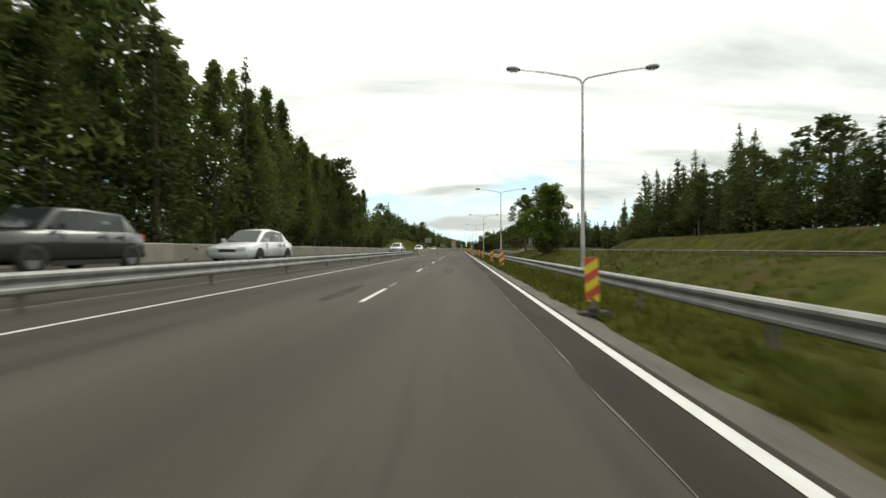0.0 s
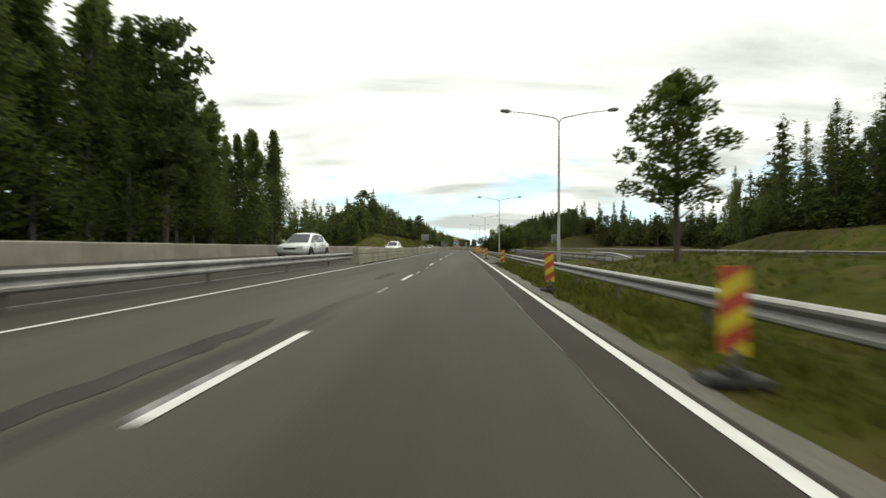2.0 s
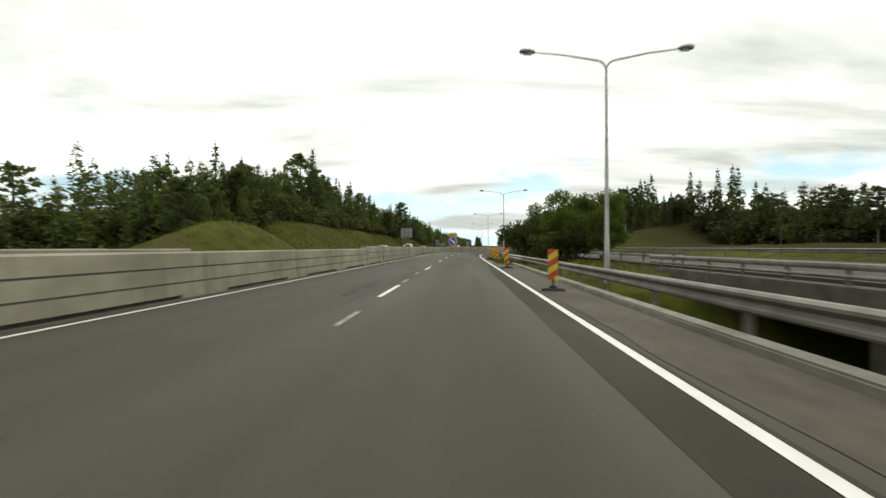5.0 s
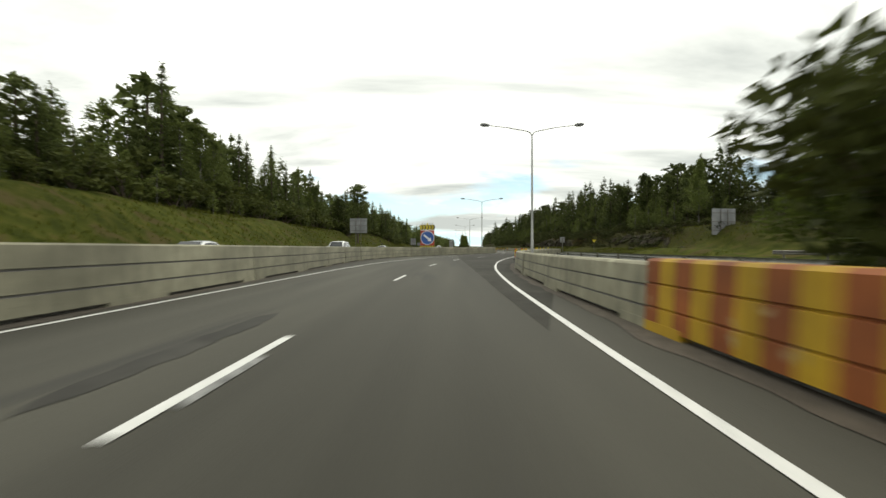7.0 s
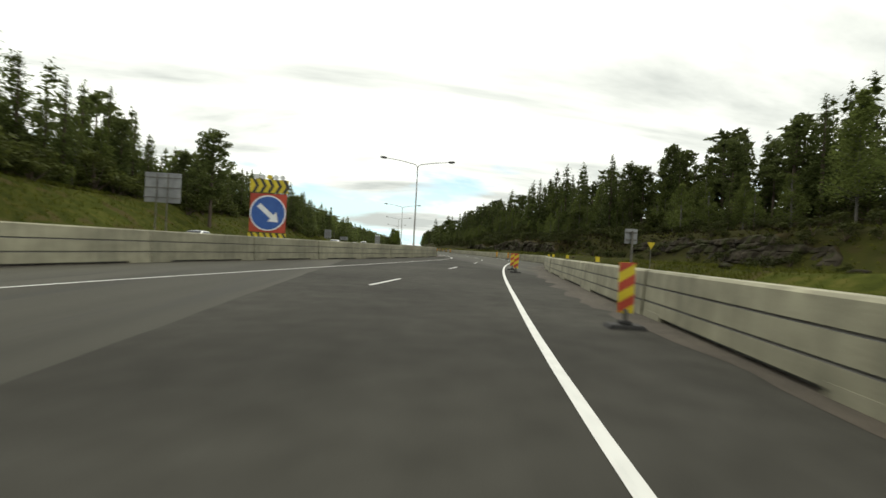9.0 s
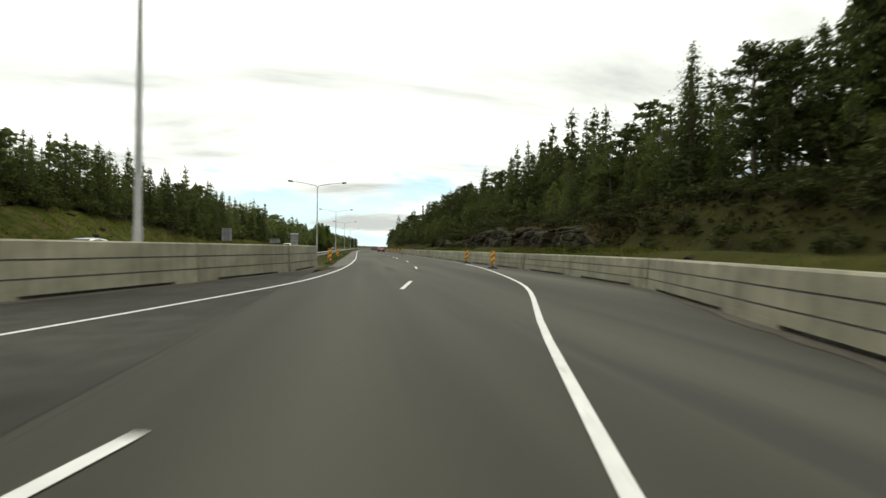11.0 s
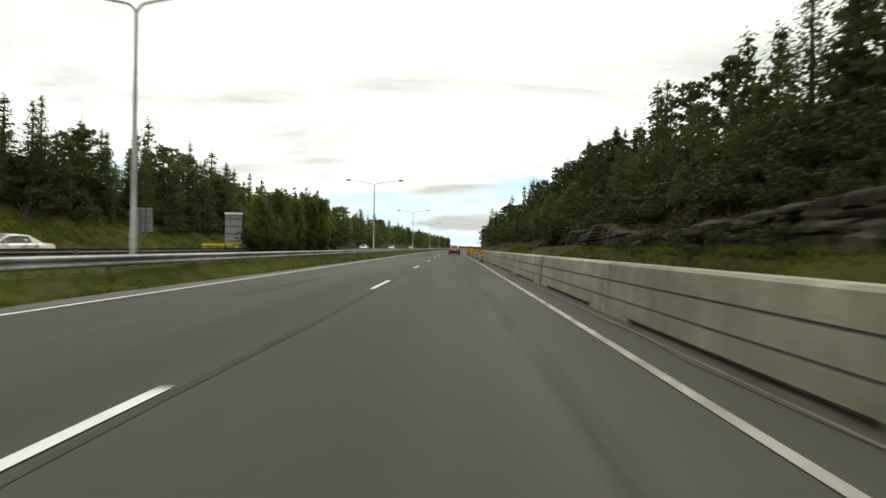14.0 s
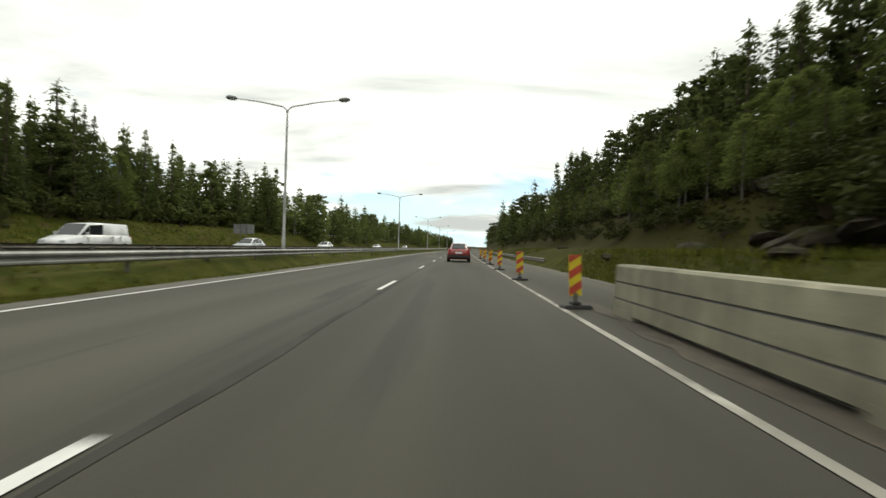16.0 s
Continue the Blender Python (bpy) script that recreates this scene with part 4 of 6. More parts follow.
def arrow_trailer(x, y, turn):
    s = thing("arrow_board", "roadwork board with white arrow on blue disc and yellow chevrons", "road sign", m=pose(x, y, 0, 0, 0, turn))
    w = 2.1
    b = Build()
    b.box(-w / 2 + 0.05, 0, 1.45, w / 2 - 0.05, 0.04, 3.62)
    part("backing", tidy(b.mesh("backing", [RED]), 0.008), s, "red square board")
    b = Build()
    b.disc((0, -0.010, 2.53), 1.0, mat=0, sides=40, depth=0.008)
    ring = part("disc", b.mesh("disc", [WHITE]), s, "white-edged blue disc")
    b = Build()
    b.disc((0, -0.016, 2.53), 0.93, mat=0, sides=40, depth=0.005)
    part("blue_face", b.mesh("blue_face", [BLUE]), ring, "blue face")
    # arrow to the lower right
    d = Vector((1, 0, -0.85)).normalized()
    nrm = Vector((-d.z, 0, d.x))
    c = Vector((0, -0.021, 2.53))
    b = Build()
    b.face([tuple(c + d * a + nrm * e) for a, e in ((-0.68, -0.13), (0.3, -0.13), (0.3, 0.13), (-0.68, 0.13))])
    b.face([tuple(c + d * a + nrm * e) for a, e in ((0.3, -0.36), (0.76, 0.0), (0.3, 0.36))])
    part("arrow", b.mesh("arrow", [WHITE]), ring, "white arrow")
    chevron_panel("chevron_panel", w, 3.68, 4.42, s, 0.0)
    chevron_panel("chevron_panel", w, 1.0, 1.4, s, 0.0, 6)
    for k in range(5):
        b = Build()
        b.disc((-0.72 + 0.36 * k, -0.06, 4.56), 0.13, sides=16, depth=0.14)
        part("warning_lamp", b.mesh("warning_lamp", [LAMP_GLASS if k != 2 else YELLOW]), s, "round warning lamp")
    for px in (-0.7, 0.7):
        b = Build()
        b.box(px - 0.05, 0.05, 0.35, px + 0.05, 0.13, 4.4)
        part("upright", b.mesh("upright", [STEEL_DULL]), s)
    b = Build()
    b.box(-1.0, -0.2, 0.35, 1.0, 2.2, 0.5)
    part("chassis", tidy(b.mesh("chassis", [STEEL_DULL]), 0.01), s)
    for px in (-1.05, 1.05):
        b = Build()
        b.disc((px - 0.08, 1.0, 0.31), 0.31, axis="x", sides=20, depth=0.16)
        part("wheel", b.mesh("wheel", [RUBBER]), s, "black tyre")
    return s


arrow_trailer(-4.4, 220.1, -4)


def work_trailer(x, y):
    s = thing("warning_trailer", "grey board on a yellow roadwork trailer seen from behind", "road sign", m=pose(x, y, 0, 0, 0, 3))
    b = Build()
    b.box(-0.66, 0, 1.1, 0.66, 0.04, 3.45)
    part("board", tidy(b.mesh("board", [SIGN_BACK]), 0.008), s)
    for k in range(4):
        b = Build()
        b.box(-0.62, -0.05, 1.3 + 0.6 * k, 0.62, -0.004, 1.36 + 0.6 * k)
        part("rib", b.mesh("rib", [STEEL_DULL]), s)
    b = Build()
    b.box(-0.7, -0.08, 3.46, 0.7, 0.1, 3.62)
    part("lamp_bar", tidy(b.mesh("lamp_bar", [WHITE]), 0.02), s, "white lamp bar")
    b = Build()
    b.box(-2.15, -0.8, 0.42, 0.5, 0.8, 0.62)
    part("chassis", tidy(b.mesh("chassis", [YELLOW]), 0.03), s, "yellow chassis")
    for k in range(4):
        b = Build()
        b.box(-2.1 + 0.63 * k, -0.86, 0.63, -1.55 + 0.63 * k, 0.2, 1.12)
        part("ballast_block", tidy(b.mesh("ballast_block", [YELLOW]), 0.04), s, "yellow ballast block")
    b = Build()
    b.box(-2.15, -0.92, 0.84, 0.45, -0.87, 0.91)
    part("strap", b.mesh("strap", [BLACK]), s, "dark strap round the ballast")
    for px in (-0.35, 0.35):
        b = Build()
        b.tube([(px - 0.5, 0.5, 0.62), (px, 0.06, 2.2)], 0.03, 8)
        part("strut", b.mesh("strut", [STEEL_DULL], True), s)
    for px in (-1.4, -0.2):
        b = Build()
        b.disc((px, -0.86, 0.3), 0.3, sides=20, depth=0.18)
        part("wheel", b.mesh("wheel", [RUBBER]), s, "black tyre")


work_trailer(0.0, 318.4)

sign_y = thing("warning_sign", "small yellow triangular warning sign on a thin post", "road sign", m=pose(20.6, 223.2, 0.0))
b = Build()
b.face([(-0.3, -0.01, 2.28), (0.0, -0.01, 1.78), (0.3, -0.01, 2.28)])
b.face([(0.3, 0.01, 2.28), (0.0, 0.01, 1.78), (-0.3, 0.01, 2.28)])
b.grid([[(-0.3, -0.01, 2.28), (0.0, -0.01, 1.78), (0.3, -0.01, 2.28)], [(-0.3, 0.01, 2.28), (0.0, 0.01, 1.78), (0.3, 0.01, 2.28)]], closed=True)
part("panel", tidy(b.mesh("panel", [YELLOW]), 0.005), sign_y, "yellow panel")
b = Build()
b.tube([(0, 0.04, -0.1), (0, 0.04, 2.2)], 0.025, 6)
part("post", b.mesh("post", [STEEL_DULL]), sign_y)

# ------------------------------------------------------------------ rock cutting
RIMS = []


def top_height(x, y):
    """Height of the ground, or of a rock face's turf rim where one covers it."""
    z = float(ground_height(x, y))
    for y_a, rows in RIMS:
        k = int(round((y - y_a) / 0.2))
        if 0 <= k < len(rows) and rows[k][0][0] <= x <= rows[k][-1][0]:
            z = max(z, float(np.interp(x, [p[0] for p in rows[k]], [p[2] for p in rows[k]])))
    return z


def rock_face(name, x, y_a, y_b, base, top, seed, label, lean=0.28, uneven=0.18):
    """A blasted face: flat joint blocks set in and out, bedding cracks, a rounded mossy rim that runs back into the slope. base and top: heights as functions of y."""
    def blocks(u, v, k):
        fu, fv = u - math.floor(u), v - math.floor(v)
        gap = min(fu, 1 - fu, fv, 1 - fv)
        return noise.cell(Vector((math.floor(u) + 0.5, math.floor(v) + 0.5, k))), max(0.0, 1 - gap / 0.09)

    rows, n = [], 30
    for y in np.arange(y_a, y_b + 0.1, 0.2):
        fade = max(0.0, min(1, (y - y_a) / 3, (y_b - y) / 3)) ** 0.5
        z0, z1 = base(y), base(y) + (top(y) - base(y)) * fade * (1 + uneven * noise.noise((y * 0.22, seed, 3)) + 0.6 * uneven * noise.noise((y * 0.9, seed, 8)))
        row = []
        for k in range(n + 1):
            w = k / n
            z = z0 + (z1 - z0) * w
            wu, wv = noise.noise((y * 0.3, z * 0.6, seed)), noise.noise((y * 0.22, z * 0.5, seed + 9))
            beds = z * 0.62 + 0.02 * y + 0.4 * wv
            big, crack = blocks(y * 0.55 + 0.6 * wu + 0.37 * math.floor(beds), beds, seed)
            small, crack2 = blocks(y * 1.5 + 0.5 * wv + 0.4 * math.floor(2 * beds), z * 1.5 + 0.04 * y + 0.4 * wu, seed + 4)
            out = 0.3 * (big - 0.5) + 0.17 * (small - 0.5) + 0.2 * crack + 0.13 * crack2 + 0.3 * noise.noise((y * 0.13, 2, seed)) + 0.12 * noise.fractal((y * 0.8, z * 1.1, seed), 1.0, 2.0, 5)
            rim = max(0.0, w - 0.86) / 0.14
            row.append((x + float(bend(y)) + lean * (z - z0) + out * (1 - 0.6 * rim) * fade + 0.45 * rim * rim, y, z - 0.12 * rim * rim + 0.05 * small * fade))
        for back, drop in ((0.9, 0.0), (1.7, 0.05), (2.6, 0.25), (3.6, 0.9)):
            px = row[n][0] + back
            row.append((px, y, row[n][2] + 0.22 * back * fade - drop + 0.25 * noise.noise((y * 0.7, back * 1.3, seed)) * fade))
        rows.append(row)
    RIMS.append((y_a, [row[n:] for row in rows]))
    b = Build()
    b.grid([row[:n - 1] for row in rows])
    b.grid([row[n - 2:] for row in rows], 1)
    thing(name, label, "rock", kind="structure", me=b.mesh(name, [ROCK, TURF]))


rock_face("rock_face", 28.6, 217, 243, lambda y: 1.2, lambda y: 3.3 - 0.9 * float(step(232, 243, y)), 3.0, "broken brown granite outcrop in the grassy bank", 0.6, 0.5)
rock_face("rock_face", 26.7, 257, 321, lambda y: 0.5, lambda y: 2.9 + 0.55 * float(step(262, 280, y)) - 1.35 * float(step(283, 302, y)) + 0.6 * float(step(304, 310, y)), 9.0, "dark weathered granite road cutting with ledges", 0.16, 0.2)
rng = random.Random(9)


def boulder(seed):
    b = Build()
    rows = []
    for i in range(7):
        a = -math.pi / 2 + math.pi * i / 6
        row = []
        for j in range(10):
            t = math.tau * j / 10
            d = Vector((math.cos(a) * math.cos(t), math.cos(a) * math.sin(t), math.sin(a) * 0.7))
            row.append(tuple(d * (1 + 0.5 * noise.noise(d * 1.3 + Vector((seed, 0, 0))))))
        rows.append(row)
    b.grid(rows, closed=True)
    return b.mesh("boulder", [ROCK])


BOULDERS = [boulder(k * 3.7) for k in range(4)]
for k in range(34):
    left = k % 2
    y = rng.uniform(205, 380) if not left else rng.uniform(296, 400)
    x = rng.uniform(24.8, 29) if not left else rng.uniform(-26, -18)
    s = rng.uniform(0.2, 0.5)
    ob = thing("boulder", "grey granite boulder half sunk in grass", "rock", group="boulders on the banks", me=BOULDERS[k % 4],
               m=pose(x + float(bend(y)), y, float(ground_height(x + float(bend(y)), y)) + 0.1, 0, 0, rng.uniform(0, 360)) @ Matrix.Diagonal((s, s * 1.3, s * 0.8, 1)))

# broken ledges showing through the scrub beyond the cutting
for k in range(22):
    y, x = 305 + 1.6 * k + rng.uniform(-1, 1), rng.uniform(27.6, 32.0)
    s = rng.uniform(0.5, 1.25)
    thing("boulder", "dark granite ledge showing through the scrub", "rock", group="ledges on the bank", me=BOULDERS[k % 4],
          m=pose(x + float(bend(y)), y, float(ground_height(x + float(bend(y)), y)) + 0.05 * s, rng.uniform(-12, 12), rng.uniform(-25, -5), rng.uniform(0, 360)) @ Matrix.Diagonal((s, s * 1.5, s * 0.7, 1)))

# ------------------------------------------------------------------ vehicles
def wheel_meshes(r, w):
    b = Build()
    prof = ((r * 0.62, -w / 2), (r * 0.93, -w / 2), (r, -w * 0.38), (r, w * 0.38), (r * 0.93, w / 2), (r * 0.62, w / 2))
    n = 20
    b.grid([[(u, q * math.cos(math.tau * j / n), q * math.sin(math.tau * j / n)) for q, u in prof] for j in range(n + 1)])
    tyre = tidy(b.mesh("tyre", [RUBBER], True))
    b = Build()
    b.disc((-w * 0.36, 0, 0), r * 0.63, axis="x", sides=20, depth=w * 0.72)
    for k in range(5):
        a = math.tau * k / 5
        for s in (-1, 1):
            c, d = Vector((s * w * 0.42, 0, 0)), Vector((0, math.cos(a), math.sin(a)))
            e = Vector((0, -math.sin(a), math.cos(a)))
            b.face([tuple(c + d * 0.06 + e * 0.03), tuple(c + d * r * 0.6 + e * 0.05), tuple(c + d * r * 0.6 - e * 0.05), tuple(c + d * 0.06 - e * 0.03)])
    rim = b.mesh("rim", [RIM])
    return tyre, rim


# stations along the length: (y, bumper underside, shoulder height, half width, roof height or None, half roof width)
SHAPES = {
    "hatchback": (4.1, 0.31, ((-2.05, 0.42, 0.62, 0.66), (-1.98, 0.26, 0.74, 0.8), (-1.3, 0.2, 0.9, 0.86), (-0.75, 0.2, 0.97, 0.87), (0.3, 0.2, 0.98, 0.87), (1.3, 0.2, 0.99, 0.87),
                              (1.93, 0.26, 0.97, 0.83), (2.03, 0.4, 0.8, 0.76)),
                  ((-0.95, 0.93, 0.7), (-0.2, 1.42, 0.58), (0.3, 1.46, 0.58), (1.25, 1.42, 0.57), (1.85, 1.0, 0.68))),
    "wagon": (4.7, 0.32, ((-2.35, 0.42, 0.62, 0.7), (-2.28, 0.26, 0.72, 0.83), (-1.4, 0.2, 0.87, 0.89), (-0.9, 0.2, 0.92, 0.9), (0.4, 0.2, 0.94, 0.9), (1.5, 0.2, 0.95, 0.9),
                          (2.16, 0.26, 0.94, 0.85), (2.27, 0.4, 0.8, 0.78)),
              ((-1.2, 0.9, 0.74), (-0.38, 1.41, 0.62), (0.3, 1.5, 0.62), (1.5, 1.43, 0.6), (2.16, 0.98, 0.7))),
    "saloon": (4.6, 0.32, ((-2.3, 0.42, 0.6, 0.7), (-2.23, 0.26, 0.72, 0.82), (-1.4, 0.2, 0.88, 0.87), (-0.9, 0.2, 0.94, 0.88), (0.4, 0.2, 0.95, 0.88), (1.4, 0.2, 0.96, 0.88),
                           (2.2, 0.26, 0.95, 0.82), (2.3, 0.4, 0.78, 0.74)),
               ((-1.0, 0.91, 0.72), (-0.25, 1.38, 0.58), (0.3, 1.42, 0.58), (0.9, 1.38, 0.56), (1.6, 0.98, 0.68))),
    "van": (5.0, 0.34, ((-2.5, 0.45, 0.7, 0.78), (-2.42, 0.28, 0.88, 0.9), (-1.7, 0.22, 1.12, 0.95), (-1.2, 0.22, 1.2, 0.96), (0.4, 0.22, 1.22, 0.97), (1.8, 0.22, 1.22, 0.97),
                        (2.42, 0.28, 1.22, 0.95), (2.48, 0.45, 1.1, 0.92)),
            ((-1.55, 1.14, 0.84), (-0.85, 1.86, 0.74), (0.2, 1.95, 0.78), (2.2, 1.95, 0.78), (2.44, 1.24, 0.88))),
    "pickup": (5.2, 0.38, ((-2.6, 0.5, 0.78, 0.78), (-2.5, 0.36, 0.98, 0.9), (-1.4, 0.32, 1.1, 0.95), (-0.9, 0.32, 1.14, 0.96), (0.6, 0.32, 1.15, 0.96), (1.9, 0.32, 1.16, 0.96),
                           (2.5, 0.36, 1.14, 0.92), (2.6, 0.5, 0.95, 0.86)),
               ((-1.0, 1.1, 0.8), (-0.4, 1.72, 0.68), (0.3, 1.78, 0.68), (1.9, 1.74, 0.66), (2.4, 1.16, 0.8))),
}


def build_car(shape, paint, label, m, category="car"):
    """The nose looks to -y."""
    length, r, body, cabin = SHAPES[shape]
    car = thing("van" if shape == "van" else "car", label, category, group="cars on the road", m=m)
    b = Build()
    rows = []
    for y, lo, hi, w in body:
        rows.append([(-w * 0.86, y, lo), (-w, y, lo + 0.12), (-w * 1.01, y, (lo + hi) / 2 + 0.06), (-w * 0.95, y, hi - 0.05), (-w * 0.82, y, hi), (0, y, hi + 0.02),
                     (w * 0.82, y, hi), (w * 0.95, y, hi - 0.05), (w * 1.01, y, (lo + hi) / 2 + 0.06), (w, y, lo + 0.12), (w * 0.86, y, lo)])
    b.grid(rows, closed=True)
    b.face(rows[0][::-1])
    b.face(rows[-1])
    part("body", tidy(b.mesh("body", [paint], True), 0.0), car)
    # cabin frame
    b = Build()
    rows = []
    for y, z, w in cabin:
        base = 0.82 * np.interp(y, [s[0] for s in body], [s[3] for s in body])
        zb = np.interp(y, [s[0] for s in body], [s[2] for s in body]) - 0.03
        if z - zb < 0.12:
            rows.append([(-base, y, zb), (-base * 0.99, y, zb + 0.02), (-base * 0.9, y, zb + 0.04), (0, y, zb + 0.05), (base * 0.9, y, zb + 0.04), (base * 0.99, y, zb + 0.02), (base, y, zb)])
        else:
            rows.append([(-base, y, zb), (-w, y, z - 0.08), (-w * 0.88, y, z - 0.01), (0, y, z + 0.015), (w * 0.88, y, z - 0.01), (w, y, z - 0.08), (base, y, zb)])
    b.grid(rows)
    part("cabin", tidy(b.mesh("cabin", [paint], True)), car)
    # glass set a few millimetres proud of the frame

    def pane(name, quad, shrink=0.1, lift=0.006):
        c = sum((Vector(p) for p in quad), Vector()) / len(quad)
        q = [Vector(p) + (c - Vector(p)) * shrink for p in quad]
        nrm = (q[1] - q[0]).cross(q[-1] - q[0]).normalized()
        if nrm.dot(c - Vector((0, 0.2, 0.9))) < 0:
            nrm = -nrm
        g = Build()
        g.face([tuple(p + nrm * lift) for p in q])
        g.face([tuple(p - nrm * 0.01) for p in q][::-1])
        g.grid([[tuple(p + nrm * lift) for p in q], [tuple(p - nrm * 0.01) for p in q]], closed=True)
        part(name, g.mesh(name, [CAR_GLASS]), car, "dark tinted glass")

    pane("windscreen", (rows[0][2], rows[0][4], rows[1][4], rows[1][2]), 0.06, 0.03)
    pane("rear_window", (rows[-2][2], rows[-2][4], rows[-1][4], rows[-1][2]), 0.1, 0.03)
    for s in (0, 6):
        t = 1 if s == 0 else 5
        pane("quarter_window", (rows[0][s], rows[1][s], rows[1][t]), 0.16, 0.035)
        pane("side_window", (rows[1][s], rows[2][s], rows[2][t], rows[1][t]), 0.06, 0.012)
        if shape == "wagon":
            mid = [tuple(Vector(rows[2][k]).lerp(Vector(rows[3][k]), 0.58)) for k in (s, t)]
            pane("side_window", (rows[2][s], mid[0], mid[1], rows[2][t]), 0.06, 0.012)
            pane("side_window", (mid[0], rows[3][s], rows[3][t], mid[1]), 0.07, 0.012)
        elif shape != "van":
            pane("side_window", (rows[2][s], rows[3][s], rows[3][t], rows[2][t]), 0.06, 0.012)
    front, rear = body[1], body[-2]
    for s in (-1, 1):
        g = Build()
        g.box(s * front[3] * 0.66 - 0.17, body[0][0] - 0.02, front[2] - 0.17, s * front[3] * 0.66 + 0.17, body[1][0] + 0.12, front[2] - 0.03)
        part("headlight", tidy(g.mesh("headlight", [HEADLAMP]), 0.02), car, "clear headlight glass")
        g = Build()
        g.box(s * rear[3] * 0.86 - 0.09, rear[0] - 0.1, rear[2] - 0.26, s * rear[3] * 0.86 + 0.09, body[-1][0] + 0.02, rear[2] - 0.02)
        part("tail_light", tidy(g.mesh("tail_light", [TAILLAMP]), 0.02), car, "red tail light")
        g = Build()
        my = cabin[0][0] + 0.35
        g.box(s * (body[3][3] + 0.02) - 0.08, my - 0.06, body[3][2] + 0.0, s * (body[3][3] + 0.02) + 0.08, my + 0.06, body[3][2] + 0.15)
        part("mirror", tidy(g.mesh("mirror", [paint]), 0.02), car)
    g = Build()
    g.box(-front[3] * 0.42, body[0][0] - 0.012, 0.5, front[3] * 0.42, body[0][0] + 0.05, 0.62)
    part("grille", g.mesh("grille", [BLACK]), car, "black grille")
    g = Build()
    g.box(-rear[3] * 0.95, body[-1][0] - 0.06, 0.36, rear[3] * 0.95, body[-1][0] + 0.06, 0.56)
    part("bumper", tidy(g.mesh("bumper", [BLACK if shape == "hatchback" else paint]), 0.03), car, "rear bumper")
    g = Build()
    g.box(-0.26, body[-1][0] + 0.064, 0.66, 0.26, body[-1][0] + 0.075, 0.77)
    part("number_plate", g.mesh("number_plate", [WHITE]), car, "blank white plate")
    flank = 1.012 * body[4][3]
    for sgn in (-1, 1):
        g = Build()
        g.box(sgn * (flank - 0.03) - 0.03, body[2][0] + 0.42, 0.2, sgn * (flank - 0.03) + 0.03, body[-3][0] - 0.42, 0.34)
        part("sill", tidy(g.mesh("sill", [BLACK]), 0.012), car, "black lower sill")
        for y in (cabin[0][0] + 0.42, (cabin[1][0] + cabin[3][0]) / 2 + 0.12, body[-3][0] - 0.35):
            g = Build()
            lo, hi = 0.36, float(np.interp(y, [q[0] for q in body], [q[2] for q in body])) - 0.04
            g.box(sgn * flank * 0.985 - 0.014, y - 0.006, lo, sgn * flank * 0.985 + 0.014, y + 0.006, hi)
            part("door_seam", g.mesh("door_seam", [BLACK]), car, "dark door seam")
        for y in ((cabin[1][0] + cabin[3][0]) / 2 - 0.08, body[-3][0] - 0.5):
            g = Build()
            g.box(sgn * flank - 0.015, y - 0.09, body[4][2] - 0.19, sgn * flank + 0.02, y + 0.09, body[4][2] - 0.155)
            part("door_handle", tidy(g.mesh("door_handle", [BLACK]), 0.006), car, "black door handle")
        for y in (body[2][0] - 0.02, body[-3][0]):
            g = Build()
            arc = [(y + r * 1.17 * math.cos(math.pi * a / 14), r * 0.95 + r * 1.17 * math.sin(math.pi * a / 14)) for a in range(15)]
            near, deep = [(sgn * (flank + 0.006), p, q) for p, q in arc], [(sgn * (flank - 0.1), p, q) for p, q in arc]
            g.face(near)
            g.face(deep[::-1])
            g.grid([near, deep], closed=True)
            part("wheel_arch", g.mesh("wheel_arch", [RUBBER]), car, "dark wheel arch")
    tyre, rim = wheel_meshes(r, 0.2)
    for y in (body[2][0] - 0.02, body[-3][0] + 0.0):
        for s in (-1, 1):
            wob = part("wheel", tyre, car, "black tyre", m=pose(s * (body[3][3] - 0.07), y, r))
            part("rim", rim, wob, "silver rim")
    return car


for shape, paint, label, x, y in (
        ("pickup", CAR_DARK, "dark grey estate car in the oncoming lane", -13.2, 16.0), ("wagon", CAR_WHITE, "white estate car with dark windows in the oncoming lane", -10.9, 24.0),
        ("wagon", CAR_WHITE, "white estate car in the oncoming lane", -11.1, 73.0), ("wagon", CAR_WHITE, "white estate car behind the concrete barrier", -10.6, 105.0),
        ("saloon", CAR_SILVER, "silver saloon car behind the concrete barrier", -13.2, 175.0), ("pickup", CAR_WHITE, "tall white estate car behind the concrete barrier", -12.8, 201.0),
        ("hatchback", CAR_SILVER, "silver hatchback behind the concrete barrier", -12.6, 231.5), ("wagon", CAR_SILVER, "silver estate car in the oncoming lane", -5.2, 262.0),
        ("saloon", CAR_BEIGE, "pale gold saloon car in the oncoming lane", -5.0, 304.5), ("van", CAR_WHITE, "white panel van in the oncoming lane", -5.0, 345.0),
        ("wagon", CAR_SILVER, "silver estate car in the oncoming lane", -5.2, 367.0), ("hatchback", CAR_WHITE, "white hatchback in the oncoming lane", -5.0, 394.0),
        ("saloon", CAR_WHITE, "white saloon car far off in the oncoming lane", -5.2, 440.0), ("hatchback", CAR_SILVER, "silver hatchback far off in the oncoming lane", -5.0, 492.0)):
    build_car(shape, paint, label, pose(x + float(bend(y)), y, raised(y) + 0.006) @ (Matrix.Scale(1.04, 4) if y < 30 else Matrix.Identity(4)), "van" if shape == "van" else "car")
